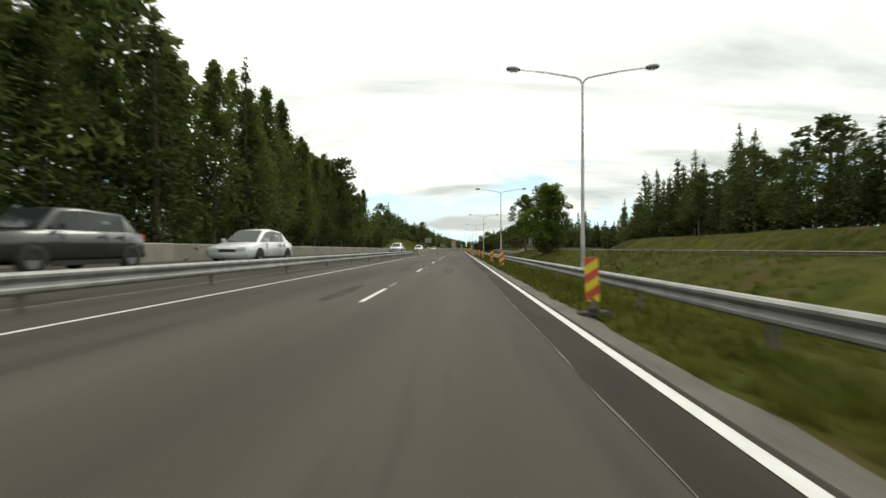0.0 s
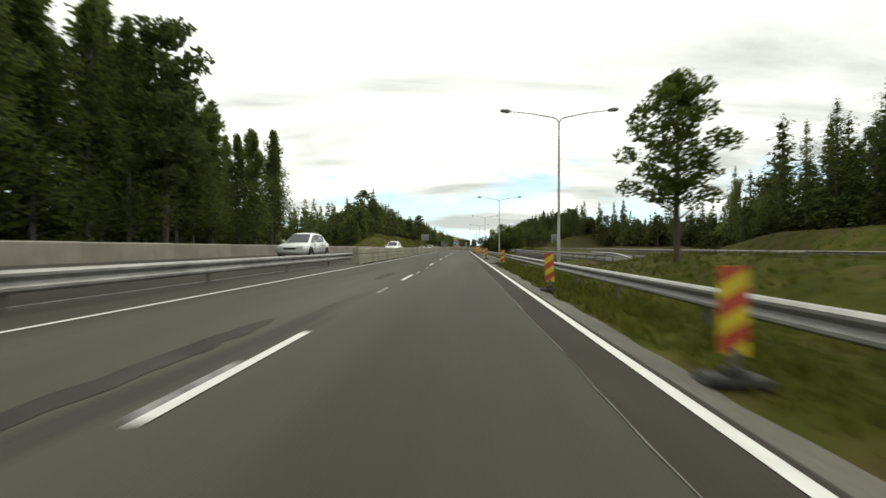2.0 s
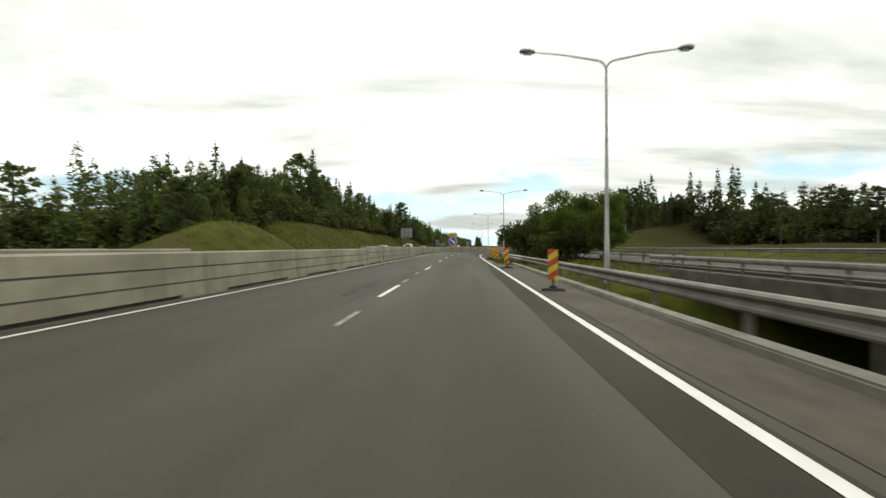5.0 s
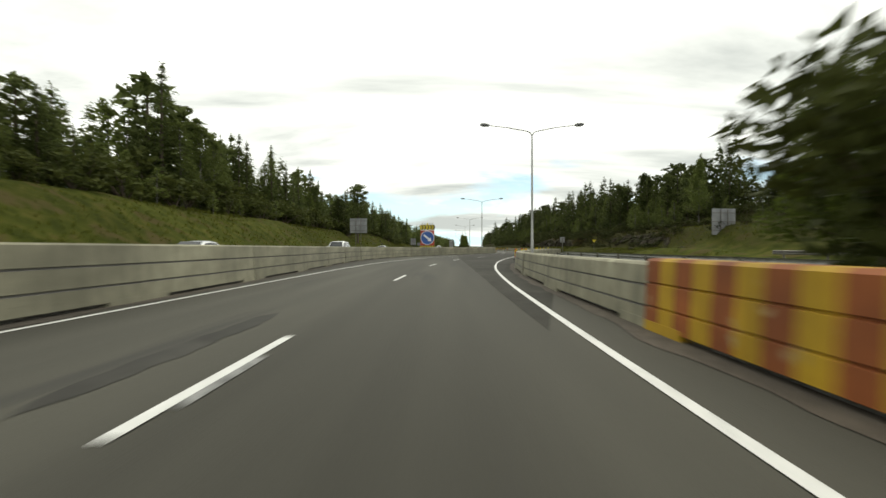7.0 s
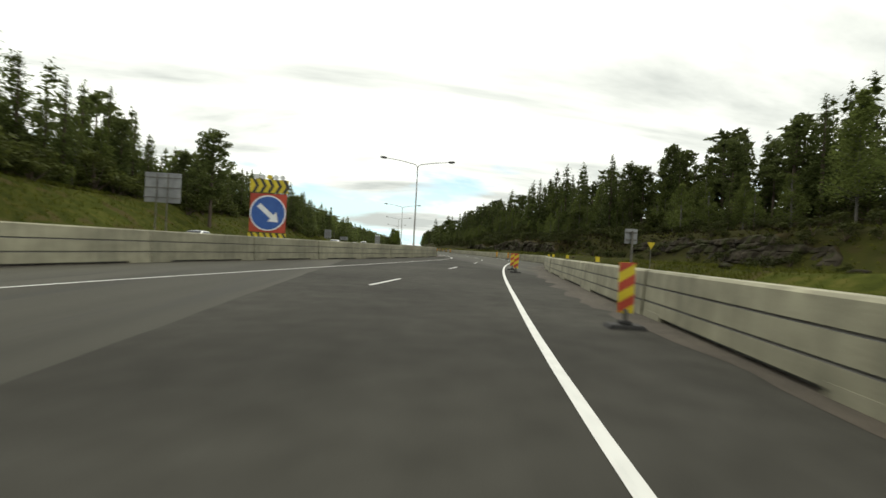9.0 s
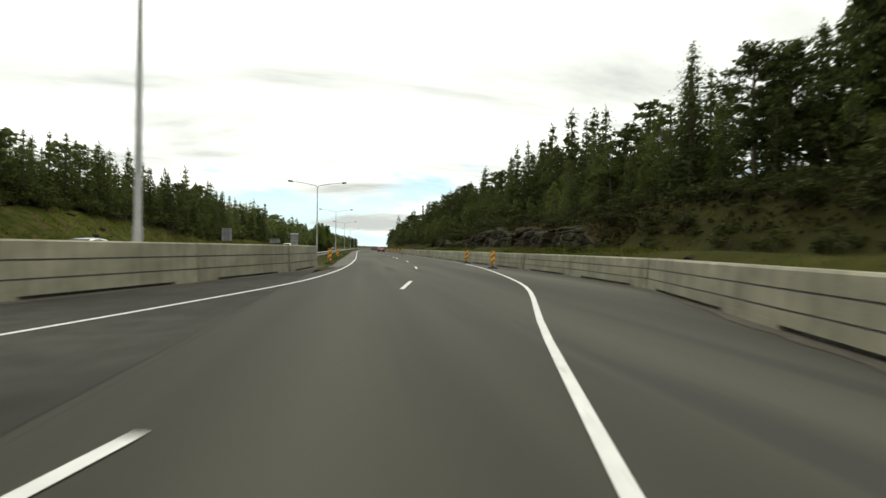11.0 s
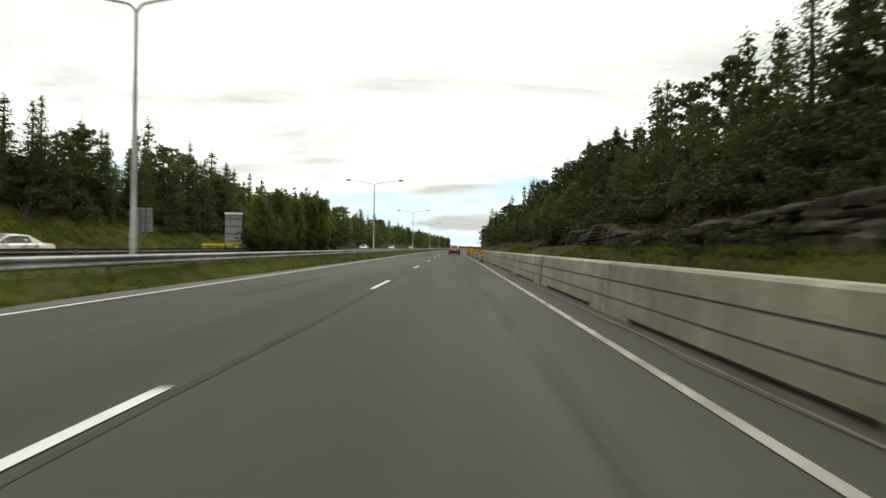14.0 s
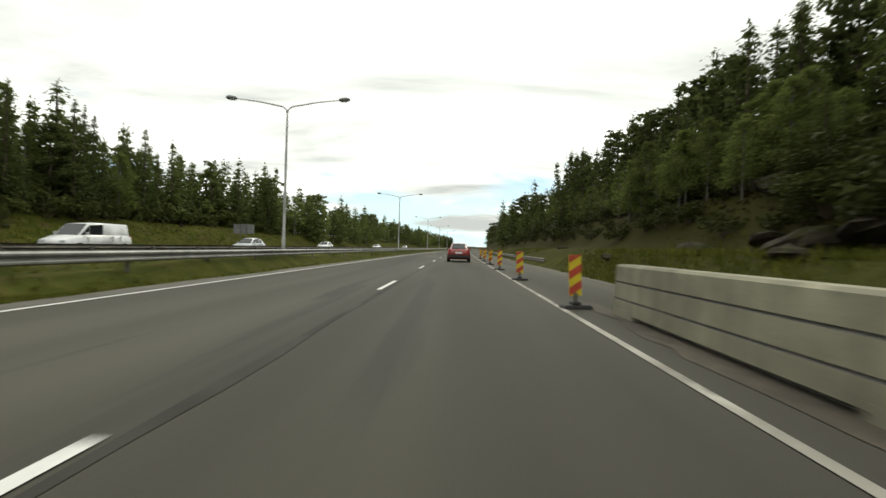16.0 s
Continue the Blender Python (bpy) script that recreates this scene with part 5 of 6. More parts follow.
build_car("hatchback", CAR_RED, "dark red hatchback driving ahead", pose(17.75 + float(bend(354.5)), 354.5, 0.004, 0, 0, 180))
build_car("pickup", CAR_DARK, "dark grey car further ahead", pose(17.6 + float(bend(428)), 428, 0.004, 0, 0, 180))

# ------------------------------------------------------------------ trees
def spruce(seed, detail):
    """Unit height."""
    rng = random.Random(seed)
    b = Build()
    trunk = Build()
    trunk.tube([(0, 0, -0.03), (0.004, 0, 0.4), (0, 0.003, 0.95)], [0.016, 0.011, 0.002], 6, 0)
    whorls = 30 if detail else 15
    for i in range(whorls):
        z = 0.10 + 0.88 * (i / whorls) ** 0.9
        reach = (0.235 * (1 - z) ** 0.8 + 0.016) * rng.uniform(0.8, 1.15)
        n = max(5, int((10 if detail else 7) * (1 - z * 0.5)))
        off = rng.uniform(0, 6)
        for j in range(n):
            if rng.random() < 0.1:
                continue
            a = off + math.tau * j / n + rng.uniform(-0.3, 0.3)
            d = Vector((math.cos(a), math.sin(a), rng.uniform(-0.12, 0.2) + 0.25 * z)).normalized()
            long = reach * rng.uniform(0.7, 1.2)
            side = Vector((-d.y, d.x, 0)).normalized()
            many, grow = (11, 1.0) if detail else (6, 1.75)
            for q in range(many):
                t = (q + 1.5 * rng.random()) / many
                wide = reach * 0.42 * math.sin(math.pi * min(1, 0.25 + 0.75 * t)) + 0.004
                p = Vector((0, 0, z)) + d * long * t + side * rng.uniform(-wide, wide) + Vector((0, 0, -0.4 * t * t * long + rng.uniform(-0.012, 0.006)))
                s = rng.uniform(0.009, 0.017) * (1.3 - 0.85 * z) * grow
                tip = p + (d * rng.uniform(0.8, 1.6) + side * rng.uniform(-0.8, 0.8)) * s + Vector((0, 0, -0.7 * s))
                b.face([tuple(p - side * s * 0.55), tuple(p + side * s * 0.55 + Vector((0, 0, rng.uniform(-0.3, 0.3) * s))), tuple(tip)])
    for i in range(12):
        z = 0.12 + 0.07 * i
        clump(b, rng, (0, 0, z), 0.15 * (1 - z) + 0.01, 64 if detail else 23, (0.019 if detail else 0.036) * (1.1 - 0.75 * z), 0.8)
    clump(b, rng, (0, 0, 0.955), 0.016, 34 if detail else 12, 0.009, 3.0)
    return trunk, b


def clump(b, rng, c, r, n, size, flat=1.0):
    """A cluster of small leaves, one triangle each, densest towards its rim."""
    for _ in range(n):
        d = Vector((rng.gauss(0, 1), rng.gauss(0, 1), rng.gauss(0, 1)))
        d = d.normalized() * (rng.random() ** 0.4)
        p = Vector((c[0] + d.x * r, c[1] + d.y * r, c[2] + d.z * r * flat))
        u = Vector((rng.gauss(0, 1), rng.gauss(0, 1), rng.gauss(0, 0.6))).normalized()
        w = u.cross(Vector((rng.gauss(0, 1), rng.gauss(0, 1), rng.gauss(0, 1)))).normalized()
        s = size * rng.uniform(0.6, 1.35)
        b.face([tuple(p - u * s - w * s * 0.55), tuple(p - u * s * 0.4 + w * s * 0.75), tuple(p + u * s * 1.15)])


def pine(seed, detail):
    rng = random.Random(seed)
    trunk, b = Build(), Build()
    lean = rng.uniform(-0.02, 0.02)
    trunk.tube([(0, 0, -0.03), (lean, 0, 0.5), (lean * 0.5, lean, 0.96)], [0.017, 0.012, 0.003], 6)
    count = 34 if detail else 24
    for i in range(count):
        u = (i + rng.random()) / count
        z = 0.3 + 0.65 * u
        a = i * 2.4 + rng.uniform(-0.5, 0.5)
        reach = (0.05 + 0.12 * math.sin(math.pi * (0.15 + 0.8 * u))) * rng.uniform(0.5, 1.15)
        tip = (math.cos(a) * reach + lean, math.sin(a) * reach, z + 0.25 * reach)
        trunk.tube([(lean, 0, z - 0.03), tip], [0.004, 0.001], 4, 0, False)
        clump(b, rng, tip, 0.05 + 0.02 * rng.random(), 84 if detail else 26, 0.0135 if detail else 0.024, 0.6)
        clump(b, rng, (tip[0] * 0.5, tip[1] * 0.5, z), 0.05, 46 if detail else 12, 0.0125 if detail else 0.024, 0.5)
    clump(b, rng, (lean * 0.5, lean, 0.95), 0.055, 120 if detail else 28, 0.012 if detail else 0.024, 1.0)
    return trunk, b


def birch(seed, detail, slim=1.0):
    rng = random.Random(seed)
    trunk, b = Build(), Build()
    lean = rng.uniform(-0.03, 0.03)
    trunk.tube([(0, 0, -0.03), (lean * 0.4, 0, 0.4), (lean, lean, 0.95)], [0.012, 0.009, 0.002], 6)
    for i in range(34 if detail else 17):
        z = 0.16 + 0.8 * (i + rng.random()) / (34 if detail else 17)
        a = rng.uniform(0, math.tau)
        reach = 0.15 * slim * min(1, (1.04 - z) * 1.7) ** 0.8 * rng.uniform(0.4, 1.1)
        tip = (math.cos(a) * reach + lean * z, math.sin(a) * reach, z + 0.03)
        trunk.tube([(lean * z, 0, z - 0.06), tip], [0.004, 0.001], 4, 0, False)
        clump(b, rng, tip, 0.085 * slim * min(1.0, 0.32 + 1.25 * (1 - z)), 112 if detail else 32, (0.0118 if detail else 0.025) * min(1.0, 0.6 + 0.8 * (1 - z)), 1.2)
    clump(b, rng, (lean, lean, 0.95), 0.045, 100 if detail else 26, 0.0105 if detail else 0.02, 1.5)
    return trunk, b


def tall_birch(seed, detail):
    """Tall and narrow, with a bare lower stem and a pointed, loosely layered crown."""
    rng = random.Random(seed)
    trunk, b = Build(), Build()
    lean, low = rng.uniform(-0.02, 0.02), rng.uniform(0.14, 0.26)
    trunk.tube([(0, 0, -0.03), (lean * 0.4, 0, 0.4), (lean, lean, 0.97)], [0.0075, 0.0055, 0.001], 7)
    count = 62 if detail else 30
    for i in range(count):
        z = low + (0.97 - low) * ((i + rng.random()) / count) ** 0.9
        a = rng.uniform(0, math.tau)
        reach = (0.15 * ((1.0 - z) / (1.0 - low)) ** 0.95 + 0.006) * rng.uniform(0.4, 1.2)
        tip = (math.cos(a) * reach + lean * z, math.sin(a) * reach, z + 0.35 * reach)
        trunk.tube([(lean * z, 0, z - 0.04), tip], [0.003, 0.0008], 4, 0, False)
        r = 0.022 + 0.05 * (1 - z)
        clump(b, rng, (tip[0], tip[1], tip[2] - 0.01), r, 92 if detail else 26, 0.0074 if detail else 0.0165, 1.5)
        clump(b, rng, (tip[0] * 0.45, tip[1] * 0.45, z), r * 0.8, 34 if detail else 9, 0.0095 if detail else 0.02, 1.3)
    for _ in range(7):
        z, a = rng.uniform(0.1, low), rng.uniform(0, math.tau)
        trunk.tube([(0, 0, z), (0.05 * math.cos(a), 0.05 * math.sin(a), z + 0.02)], [0.002, 0.0006], 4, 0, False)
    return trunk, b


def young_tree(seed, detail=True):
    """A small open tree: a clear stem and an upright oval crown."""
    rng = random.Random(seed)
    trunk, b = Build(), Build()
    trunk.tube([(0, 0, -0.04), (0.006, 0, 0.3), (-0.004, 0.006, 0.93)], [0.014, 0.012, 0.003], 8)
    for i in range(30):
        z = 0.28 + 0.66 * (i + rng.random()) / 30
        a = i * 2.4 + rng.uniform(-0.4, 0.4)
        reach = 0.24 * math.sin(math.pi * min(0.98, 0.2 + 0.78 * (z - 0.28) / 0.68)) ** 0.9 * rng.uniform(0.5, 1.1)
        tip = (math.cos(a) * reach, math.sin(a) * reach, z + 0.25 * reach)
        trunk.tube([(0, 0, z - 0.1), (tip[0] * 0.55, tip[1] * 0.55, z - 0.02), tip], [0.005, 0.003, 0.001], 4, 0, False)
        clump(b, rng, tip, 0.062, 120, 0.0125, 0.8)
        clump(b, rng, (tip[0] * 0.5, tip[1] * 0.5, z), 0.05, 60, 0.0125, 0.8)
    return trunk, b


def oval_tree(seed, detail=True):
    """A dense upright oval crown that reaches almost to the ground."""
    rng = random.Random(seed)
    trunk, b = Build(), Build()
    trunk.tube([(0, 0, -0.04), (0.01, 0, 0.2), (0.0, 0.01, 0.55), (0, 0, 0.9)], [0.026, 0.022, 0.013, 0.003], 8)
    for i in range(74):
        z = 0.12 + 0.82 * (i + rng.random()) / 74
        a = i * 2.4 + rng.uniform(-0.5, 0.5)
        bulge = 1 + 0.55 * noise.noise((1.6 * math.cos(a) + seed, 1.6 * math.sin(a), 5.5 * z))
        reach = 0.27 * math.sin(math.pi * min(0.97, 0.16 + 0.8 * (z - 0.12) / 0.84)) ** 0.75 * rng.uniform(0.45, 1.12) * bulge
        tip = (math.cos(a) * reach, math.sin(a) * reach, z + 0.2 * reach)
        trunk.tube([(0, 0, max(0.08, z - 0.12)), (tip[0] * 0.5, tip[1] * 0.5, z - 0.02), tip], [0.007, 0.004, 0.001], 4, 0, False)
        clump(b, rng, tip, rng.uniform(0.05, 0.085), 190, 0.011, 0.8)
        clump(b, rng, (tip[0] * 0.5, tip[1] * 0.5, z), 0.08, 80, 0.013, 0.9)
    return trunk, b


def broadleaf(seed, detail=True):
    rng = random.Random(seed)
    trunk, b = Build(), Build()
    trunk.tube([(0, 0, -0.04), (0.01, 0, 0.2), (0.0, 0.02, 0.55), (0, 0, 0.85)], [0.03, 0.024, 0.015, 0.004], 8)
    for i in range(44):
        z = rng.uniform(0.2, 0.92)
        a = rng.uniform(0, math.tau)
        reach = (0.38 * math.sin(math.pi * (0.12 + 0.86 * (z - 0.1))) ** 0.8) * rng.uniform(0.35, 1.05)
        tip = (math.cos(a) * reach, math.sin(a) * reach, z + 0.03)
        trunk.tube([(0, 0, max(0.14, z - 0.18)), (tip[0] * 0.5, tip[1] * 0.5, z - 0.03), tip], [0.008, 0.005, 0.002], 4, 0, False)
        clump(b, rng, tip, 0.115, 320, 0.0135, 0.9)
    return trunk, b


def bush(seed, detail=True):
    rng = random.Random(seed)
    trunk, b = Build(), Build()
    for i in range(12 if detail else 6):
        a, reach = rng.uniform(0, math.tau), rng.uniform(0.1, 0.5)
        tip = (math.cos(a) * reach, math.sin(a) * reach, rng.uniform(0.25, 0.85))
        trunk.tube([(0, 0, -0.05), tip], [0.02, 0.005], 4, 0, False)
        clump(b, rng, tip, 0.26, 190 if detail else 78, 0.034 if detail else 0.05, 0.8)
    return trunk, b


SPECIES = {"spruce": (spruce, BARK, SPRUCE, "dark green spruce"), "pine": (pine, BARK, PINE, "tall open-crowned pine"),
           "birch": (birch, BARK_BIRCH, BIRCH, "green birch with a pale slender trunk"), "broadleaf": (broadleaf, BARK, BROAD, "full green broadleaf tree"),
           "tall_birch": (tall_birch, BARK_BIRCH, BIRCH, "tall narrow birch with a bare lower stem"),
           "young_tree": (young_tree, BARK, BROAD, "young green broadleaf tree"), "oval_tree": (oval_tree, BARK, BROAD, "dense oval green broadleaf tree"),
           "bush": (bush, BARK, UNDERGROWTH, "dense green roadside bush")}
KIT, LOW = {}, {}
for kind_name, (make, bark, leaf, _) in SPECIES.items():
    KIT[kind_name] = []
    for k in range(2 if kind_name in ("young_tree", "oval_tree") else 4):
        tr, cr = make(100 * k + len(kind_name), True)
        KIT[kind_name].append((tr.mesh("trunk", [bark], True), cr.mesh("crown", [leaf])))
    LOW[kind_name] = []
    if kind_name not in ("broadleaf", "young_tree", "oval_tree"):
        for k in range(4):
            tr, cr = make(100 * k + 7 + len(kind_name), False)
            data = []
            for bb in (tr, cr):
                data.append((np.array([tuple(p) for p in bb.v]), bb.f))
            LOW[kind_name].append(data)


# thinner copies of the gathered trees: every other leaf, each one larger
FAR = {}
for kind_name, kits in LOW.items():
    FAR[kind_name] = []
    for (tv, tf), (cv, cf) in kits:
        keep = [i for face in cf[::2] for i in face]
        tri = cv[keep].reshape(-1, 3, 3)
        mid = tri.mean(axis=1, keepdims=True)
        tri = (mid + (tri - mid) * 1.38).reshape(-1, 3)
        FAR[kind_name].append(((tv[:0], []), (tri, [(k, k + 1, k + 2) for k in range(0, len(tri), 3)])) if kind_name in ("spruce", "bush")
                              else ((tv, tf[:12]), (tri, [(k, k + 1, k + 2) for k in range(0, len(tri), 3)])))


def tree(kind_name, x, y, high, wide=1.0, label=None, rng=random, z=None):
    _, _, _, words = SPECIES[kind_name]
    z = float(ground_height(x, y)) if z is None else z
    ob = thing("bush" if kind_name == "bush" else "tree", label or words + " at the forest edge", "bush" if kind_name == "bush" else "tree", group="trees along the road",
               m=pose(x, y, z - 0.05, 0, 0, rng.uniform(0, 360)) @ Matrix.Diagonal((high * wide, high * wide, high, 1)))
    tr, cr = rng.choice(KIT[kind_name])
    part("trunk", tr, ob)
    part("crown", cr, ob)
    return ob


# single trees in the median and beside the road
rng = random.Random(21)
tree("oval_tree", 7.3, 49.1, 7.0, 1.2, "full green broadleaf tree standing in the median grass", rng)
tree("young_tree", 7.3, 65.3, 8.0, 1.2, "slender young broadleaf tree standing in the median grass", rng)
tree("broadleaf", 7.9, 157.5, 7.0, 1.0, "full green broadleaf tree beside the bridge end", rng)
tree("broadleaf", 10.5, 152.0, 6.0, 1.0, "green broadleaf tree beside the bridge end", rng)
tree("bush", 4.4, 158.5, 4.4, 0.9, "dense dark green bush in the median", rng)
tree("broadleaf", 6.9, 163.0, 5.0, 1.0, "full green broadleaf tree in the median", rng)
tree("bush", 5.6, 153.5, 3.0, 1.0, "dense dark green bush in the median", rng)
tree("bush", 8.0, 157.0, 3.6, 1.3, "dense dark green bush below a tree", rng)
tree("bush", 5.6, 159.5, 4.0, 1.1, "dense dark green bush in the median", rng)
tree("bush", 9.6, 161.0, 3.6, 1.3, "dense dark green bush below a tree", rng)
tree("bush", 8.6, 152.5, 3.0, 1.2, "dense dark green bush below a tree", rng)
tree("bush", 7.0, 49.8, 2.2, 1.3, "low bush below a tree in the median", rng)
tree("pine", -22.5, 261.4, 14.0, 1.1, "tall lone pine rising over the forest edge", rng)
tree("tall_birch", 36.0, 222.6, 10.0, 1.35, "broad conical birch on the bank", rng)
tree("pine", 40.1, 251.0, 11.0, 0.9, "tall pine on the rocky bank", rng)

# thicket of young broadleaf trees in the median beyond the works trailer
for k in range(14):
    y = 312.2 + 1.02 * k + rng.uniform(-0.3, 0.3)
    high = 4.4 + 1.0 * float(step(312, 317, y)) + rng.uniform(-0.8, 0.4)
    tree("birch" if k % 3 else "oval_tree", 4.7 + 0.8 * math.sin(k * 2.2), y, high, 0.95 if k % 3 else 0.62,
         "young green birch in the median thicket" if k % 3 else "dense broadleaf tree in the median thicket", rng)
for k in range(13):
    tree("bush", 4.5 + 1.0 * math.sin(k * 1.7), 311.8 + 1.4 * k + rng.uniform(-0.4, 0.4), rng.uniform(1.5, 2.6), 0.9, "dense dark green bush in the median thicket", rng)

# young growth on the bank beyond the cutting
for k in range(13):
    y = 336 + 1.3 * k + rng.uniform(-0.6, 0.6)
    x = 31.6 + 1.1 * math.sin(k * 2.4)
    tree("birch" if k % 4 else "spruce", x, y, rng.uniform(3.4, 5.4), 1.6, "young green birch on the bank beyond the cutting" if k % 4 else "young spruce on the bank beyond the cutting", rng)
for k in range(12):
    y = 310 + 2.2 * k + rng.uniform(-0.8, 0.8)
    tree("bush", 29.2 + 0.8 * math.sin(k * 1.9), y, rng.uniform(1.0, 1.9), 1.5, "low green bush at the foot of the bank", rng)

SINGLES = []


def forest(y_a, y_b, edge, depth, gap, tall, mix, wide=1.0, seed=0, single_rows=1, y_single=420):
    """Rows of trees back from an edge line; the front row stands as trees of its own, the rest is gathered."""
    r = random.Random(seed)
    out = []
    sign = 1 if edge(y_a) > 0 else -1
    for row in range(depth):
        y = y_a + r.uniform(0, gap)
        while y < y_b:
            x = edge(y) + sign * (row * gap * 0.95 + r.uniform(-0.4, 0.4) * gap) + float(bend(y))
            pick = r.random()
            total = 0
            for name, share in mix:
                total += share
                if pick <= total:
                    break
            h = r.uniform(*tall) * (1 + 0.05 * min(row, 3)) * (0.78 if name == "birch" and seed not in (1, 16) else 1)
            if name == "spruce":
                h *= r.uniform(0.78, 1.28)
            if row < single_rows and y < y_single:
                SINGLES.append((name, x, y, h, wide * r.uniform(0.85, 1.2)))
            else:
                out.append((name, x, y, h, wide * r.uniform(0.9, 1.25)))
            y += gap * r.uniform(0.6, 1.4)
    return out


far = []
MIXED = (("spruce", 0.58), ("pine", 0.14), ("birch", 0.28))
DISTANT = (("spruce", 0.4), ("pine", 0.35), ("birch", 0.25))
ROUND = (("spruce", 0.36), ("pine", 0.2), ("birch", 0.44))
EDGE = (("tall_birch", 0.78), ("spruce", 0.16), ("pine", 0.06))
far += forest(-2, 17, lambda y: -20.5, 2, 3.3, (12.8, 17.0), EDGE, 0.95, 1)
far += forest(17, 41, lambda y: -20.5, 3, 2.9, (14.0, 17.8), EDGE, 1.05, 65)
far += forest(40, 58, lambda y: -20.5, 2, 2.8, (13, 17.8), EDGE, 1.0, 54)
far += forest(58, 78, lambda y: -20.5, 3, 2.4, (11.8, 16), EDGE, 1.0, 57)
far += forest(78, 91, lambda y: -20.2, 4, 2.8, (10.5, 13), (("tall_birch", 0.9), ("spruce", 0.1)), 1.0, 16)
far += forest(92, 150, lambda y: -50, 3, 2.6, (6.5, 9.5), DISTANT, 1.15, 2, 0)
far += forest(116, 140, lambda y: -47, 2, 4.2, (8.5, 10), (("pine", 0.4), ("spruce", 0.6)), 1.2, 47, 0)
far += forest(130, 178, lambda y: -44, 3, 3.6, (6.5, 8.5), MIXED, 1.25, 14, 0)
far += forest(152, 203, lambda y: -31 + 3 * math.sin(y * 0.05), 3, 2.6, (6.4, 8.6), ROUND, 1.2, 3)
far += forest(203, 216, lambda y: -30 + 3 * math.sin(y * 0.05), 3, 2.8, (12.5, 15), ROUND, 1.15, 40)
far += forest(216, 262, lambda y: -31 + 3 * math.sin(y * 0.05), 3, 2.8, (9.8, 12.8), MIXED, 1.15, 33)
DARK = (("spruce", 0.74), ("pine", 0.12), ("birch", 0.14))
far += forest(262, 350, lambda y: -27 + 2 * math.sin(y * 0.06), 3, 2.8, (7.8, 10.4), DARK, 1.15, 4)
far += forest(350, 430, lambda y: -27 + 2 * math.sin(y * 0.06), 3, 2.8, (10, 12.8), DARK, 1.15, 67)
far += forest(258, 420, lambda y: -25.4 + 2 * math.sin(y * 0.06), 2, 1.9, (1.2, 3.2), (("bush", 0.85), ("spruce", 0.15)), 1.2, 58, 0)
far += forest(205, 262, lambda y: -29.4 + 3 * math.sin(y * 0.05), 1, 1.9, (1.4, 3.4), (("bush", 0.8), ("spruce", 0.2)), 1.2, 59, 0)
far += forest(430, 940, lambda y: -25 + 2 * math.sin(y * 0.03), 3, 5.5, (9, 13), MIXED, 1.5, 5, 0)
LEAFIER = (("spruce", 0.5), ("pine", 0.1), ("birch", 0.4))
RIGHT = (("spruce", 0.62), ("pine", 0.12), ("birch", 0.26))
far += forest(-2, 85, lambda y: 38 + 2 * math.sin(y * 0.07), 3, 3.0, (10, 13), RIGHT, 1.15, 6)
far += forest(85, 117, lambda y: 38, 3, 3.0, (11, 13.3), (("spruce", 0.6), ("birch", 0.4)), 1.15, 21)
far += forest(117, 150, lambda y: 50, 3, 3.2, (6, 8.5), RIGHT, 1.1, 17, 0)
far += forest(130, 188, lambda y: 42.5, 2, 2.7, (6.2, 8.0), LEAFIER, 1.2, 56, 0)
far += forest(150, 212, lambda y: 45 - 2 * math.sin(y * 0.05), 3, 3.5, (6.0, 8.2), RIGHT, 1.1, 7, 0)
far += forest(205, 220, lambda y: 40 + 1.5 * math.sin(y * 0.09), 3, 3.0, (4.2, 6), LEAFIER, 1.2, 18)
far += forest(222, 228, lambda y: 39 + 1.5 * math.sin(y * 0.09), 3, 3.0, (6.5, 9), RIGHT, 1.15, 53)
far += forest(228, 268, lambda y: 39 + 1.5 * math.sin(y * 0.09), 3, 2.8, (7.8, 10.5), (("spruce", 0.42), ("pine", 0.36), ("birch", 0.22)), 1.1, 41)
far += forest(268, 289, lambda y: 38.5 + 1.5 * math.sin(y * 0.09), 3, 3.0, (8.2, 10.5), LEAFIER, 1.15, 8)
far += forest(289, 312, lambda y: 38.5 + 1.5 * math.sin(y * 0.09), 3, 2.8, (11.0, 13.2), LEAFIER, 1.15, 55)
far += forest(312, 345, lambda y: 38.5 + 1.5 * math.sin(y * 0.09), 3, 3.0, (9.0, 11.5), LEAFIER, 1.15, 38)
far += forest(345, 430, lambda y: 38.5 + 1.5 * math.sin(y * 0.09), 3, 3.0, (9.5, 13), RIGHT, 1.15, 39)
far += forest(430, 940, lambda y: 33 + 2 * math.sin(y * 0.04), 2, 7.0, (10, 14), MIXED, 1.5, 9, 0)
far += forest(240, 300, lambda y: 36 + 1.2 * math.sin(y * 0.2), 1, 3.6, (4, 6.5), (("birch", 0.65), ("spruce", 0.35)), 1.3, 10)
far += forest(338, 420, lambda y: 36 + 1.2 * math.sin(y * 0.2), 1, 3.6, (4, 6.5), (("birch", 0.65), ("spruce", 0.35)), 1.3, 50)
far += forest(0, 90, lambda y: -21.3, 2, 2.0, (1.4, 2.7), (("bush", 1.0),), 1.1, 11, 0)
far += forest(0, 92, lambda y: -30, 2, 2.4, (5, 8.5), (("spruce", 0.6), ("birch", 0.4)), 1.3, 26, 0)
far += forest(150, 440, lambda y: -29.0, 1, 2.6, (2.0, 4.5), (("bush", 0.6), ("birch", 0.4)), 1.3, 12, 0)
far += forest(-2, 118, lambda y: 37.0, 1, 2.4, (2.0, 4.0), (("bush", 0.6), ("spruce", 0.4)), 1.3, 13, 0)
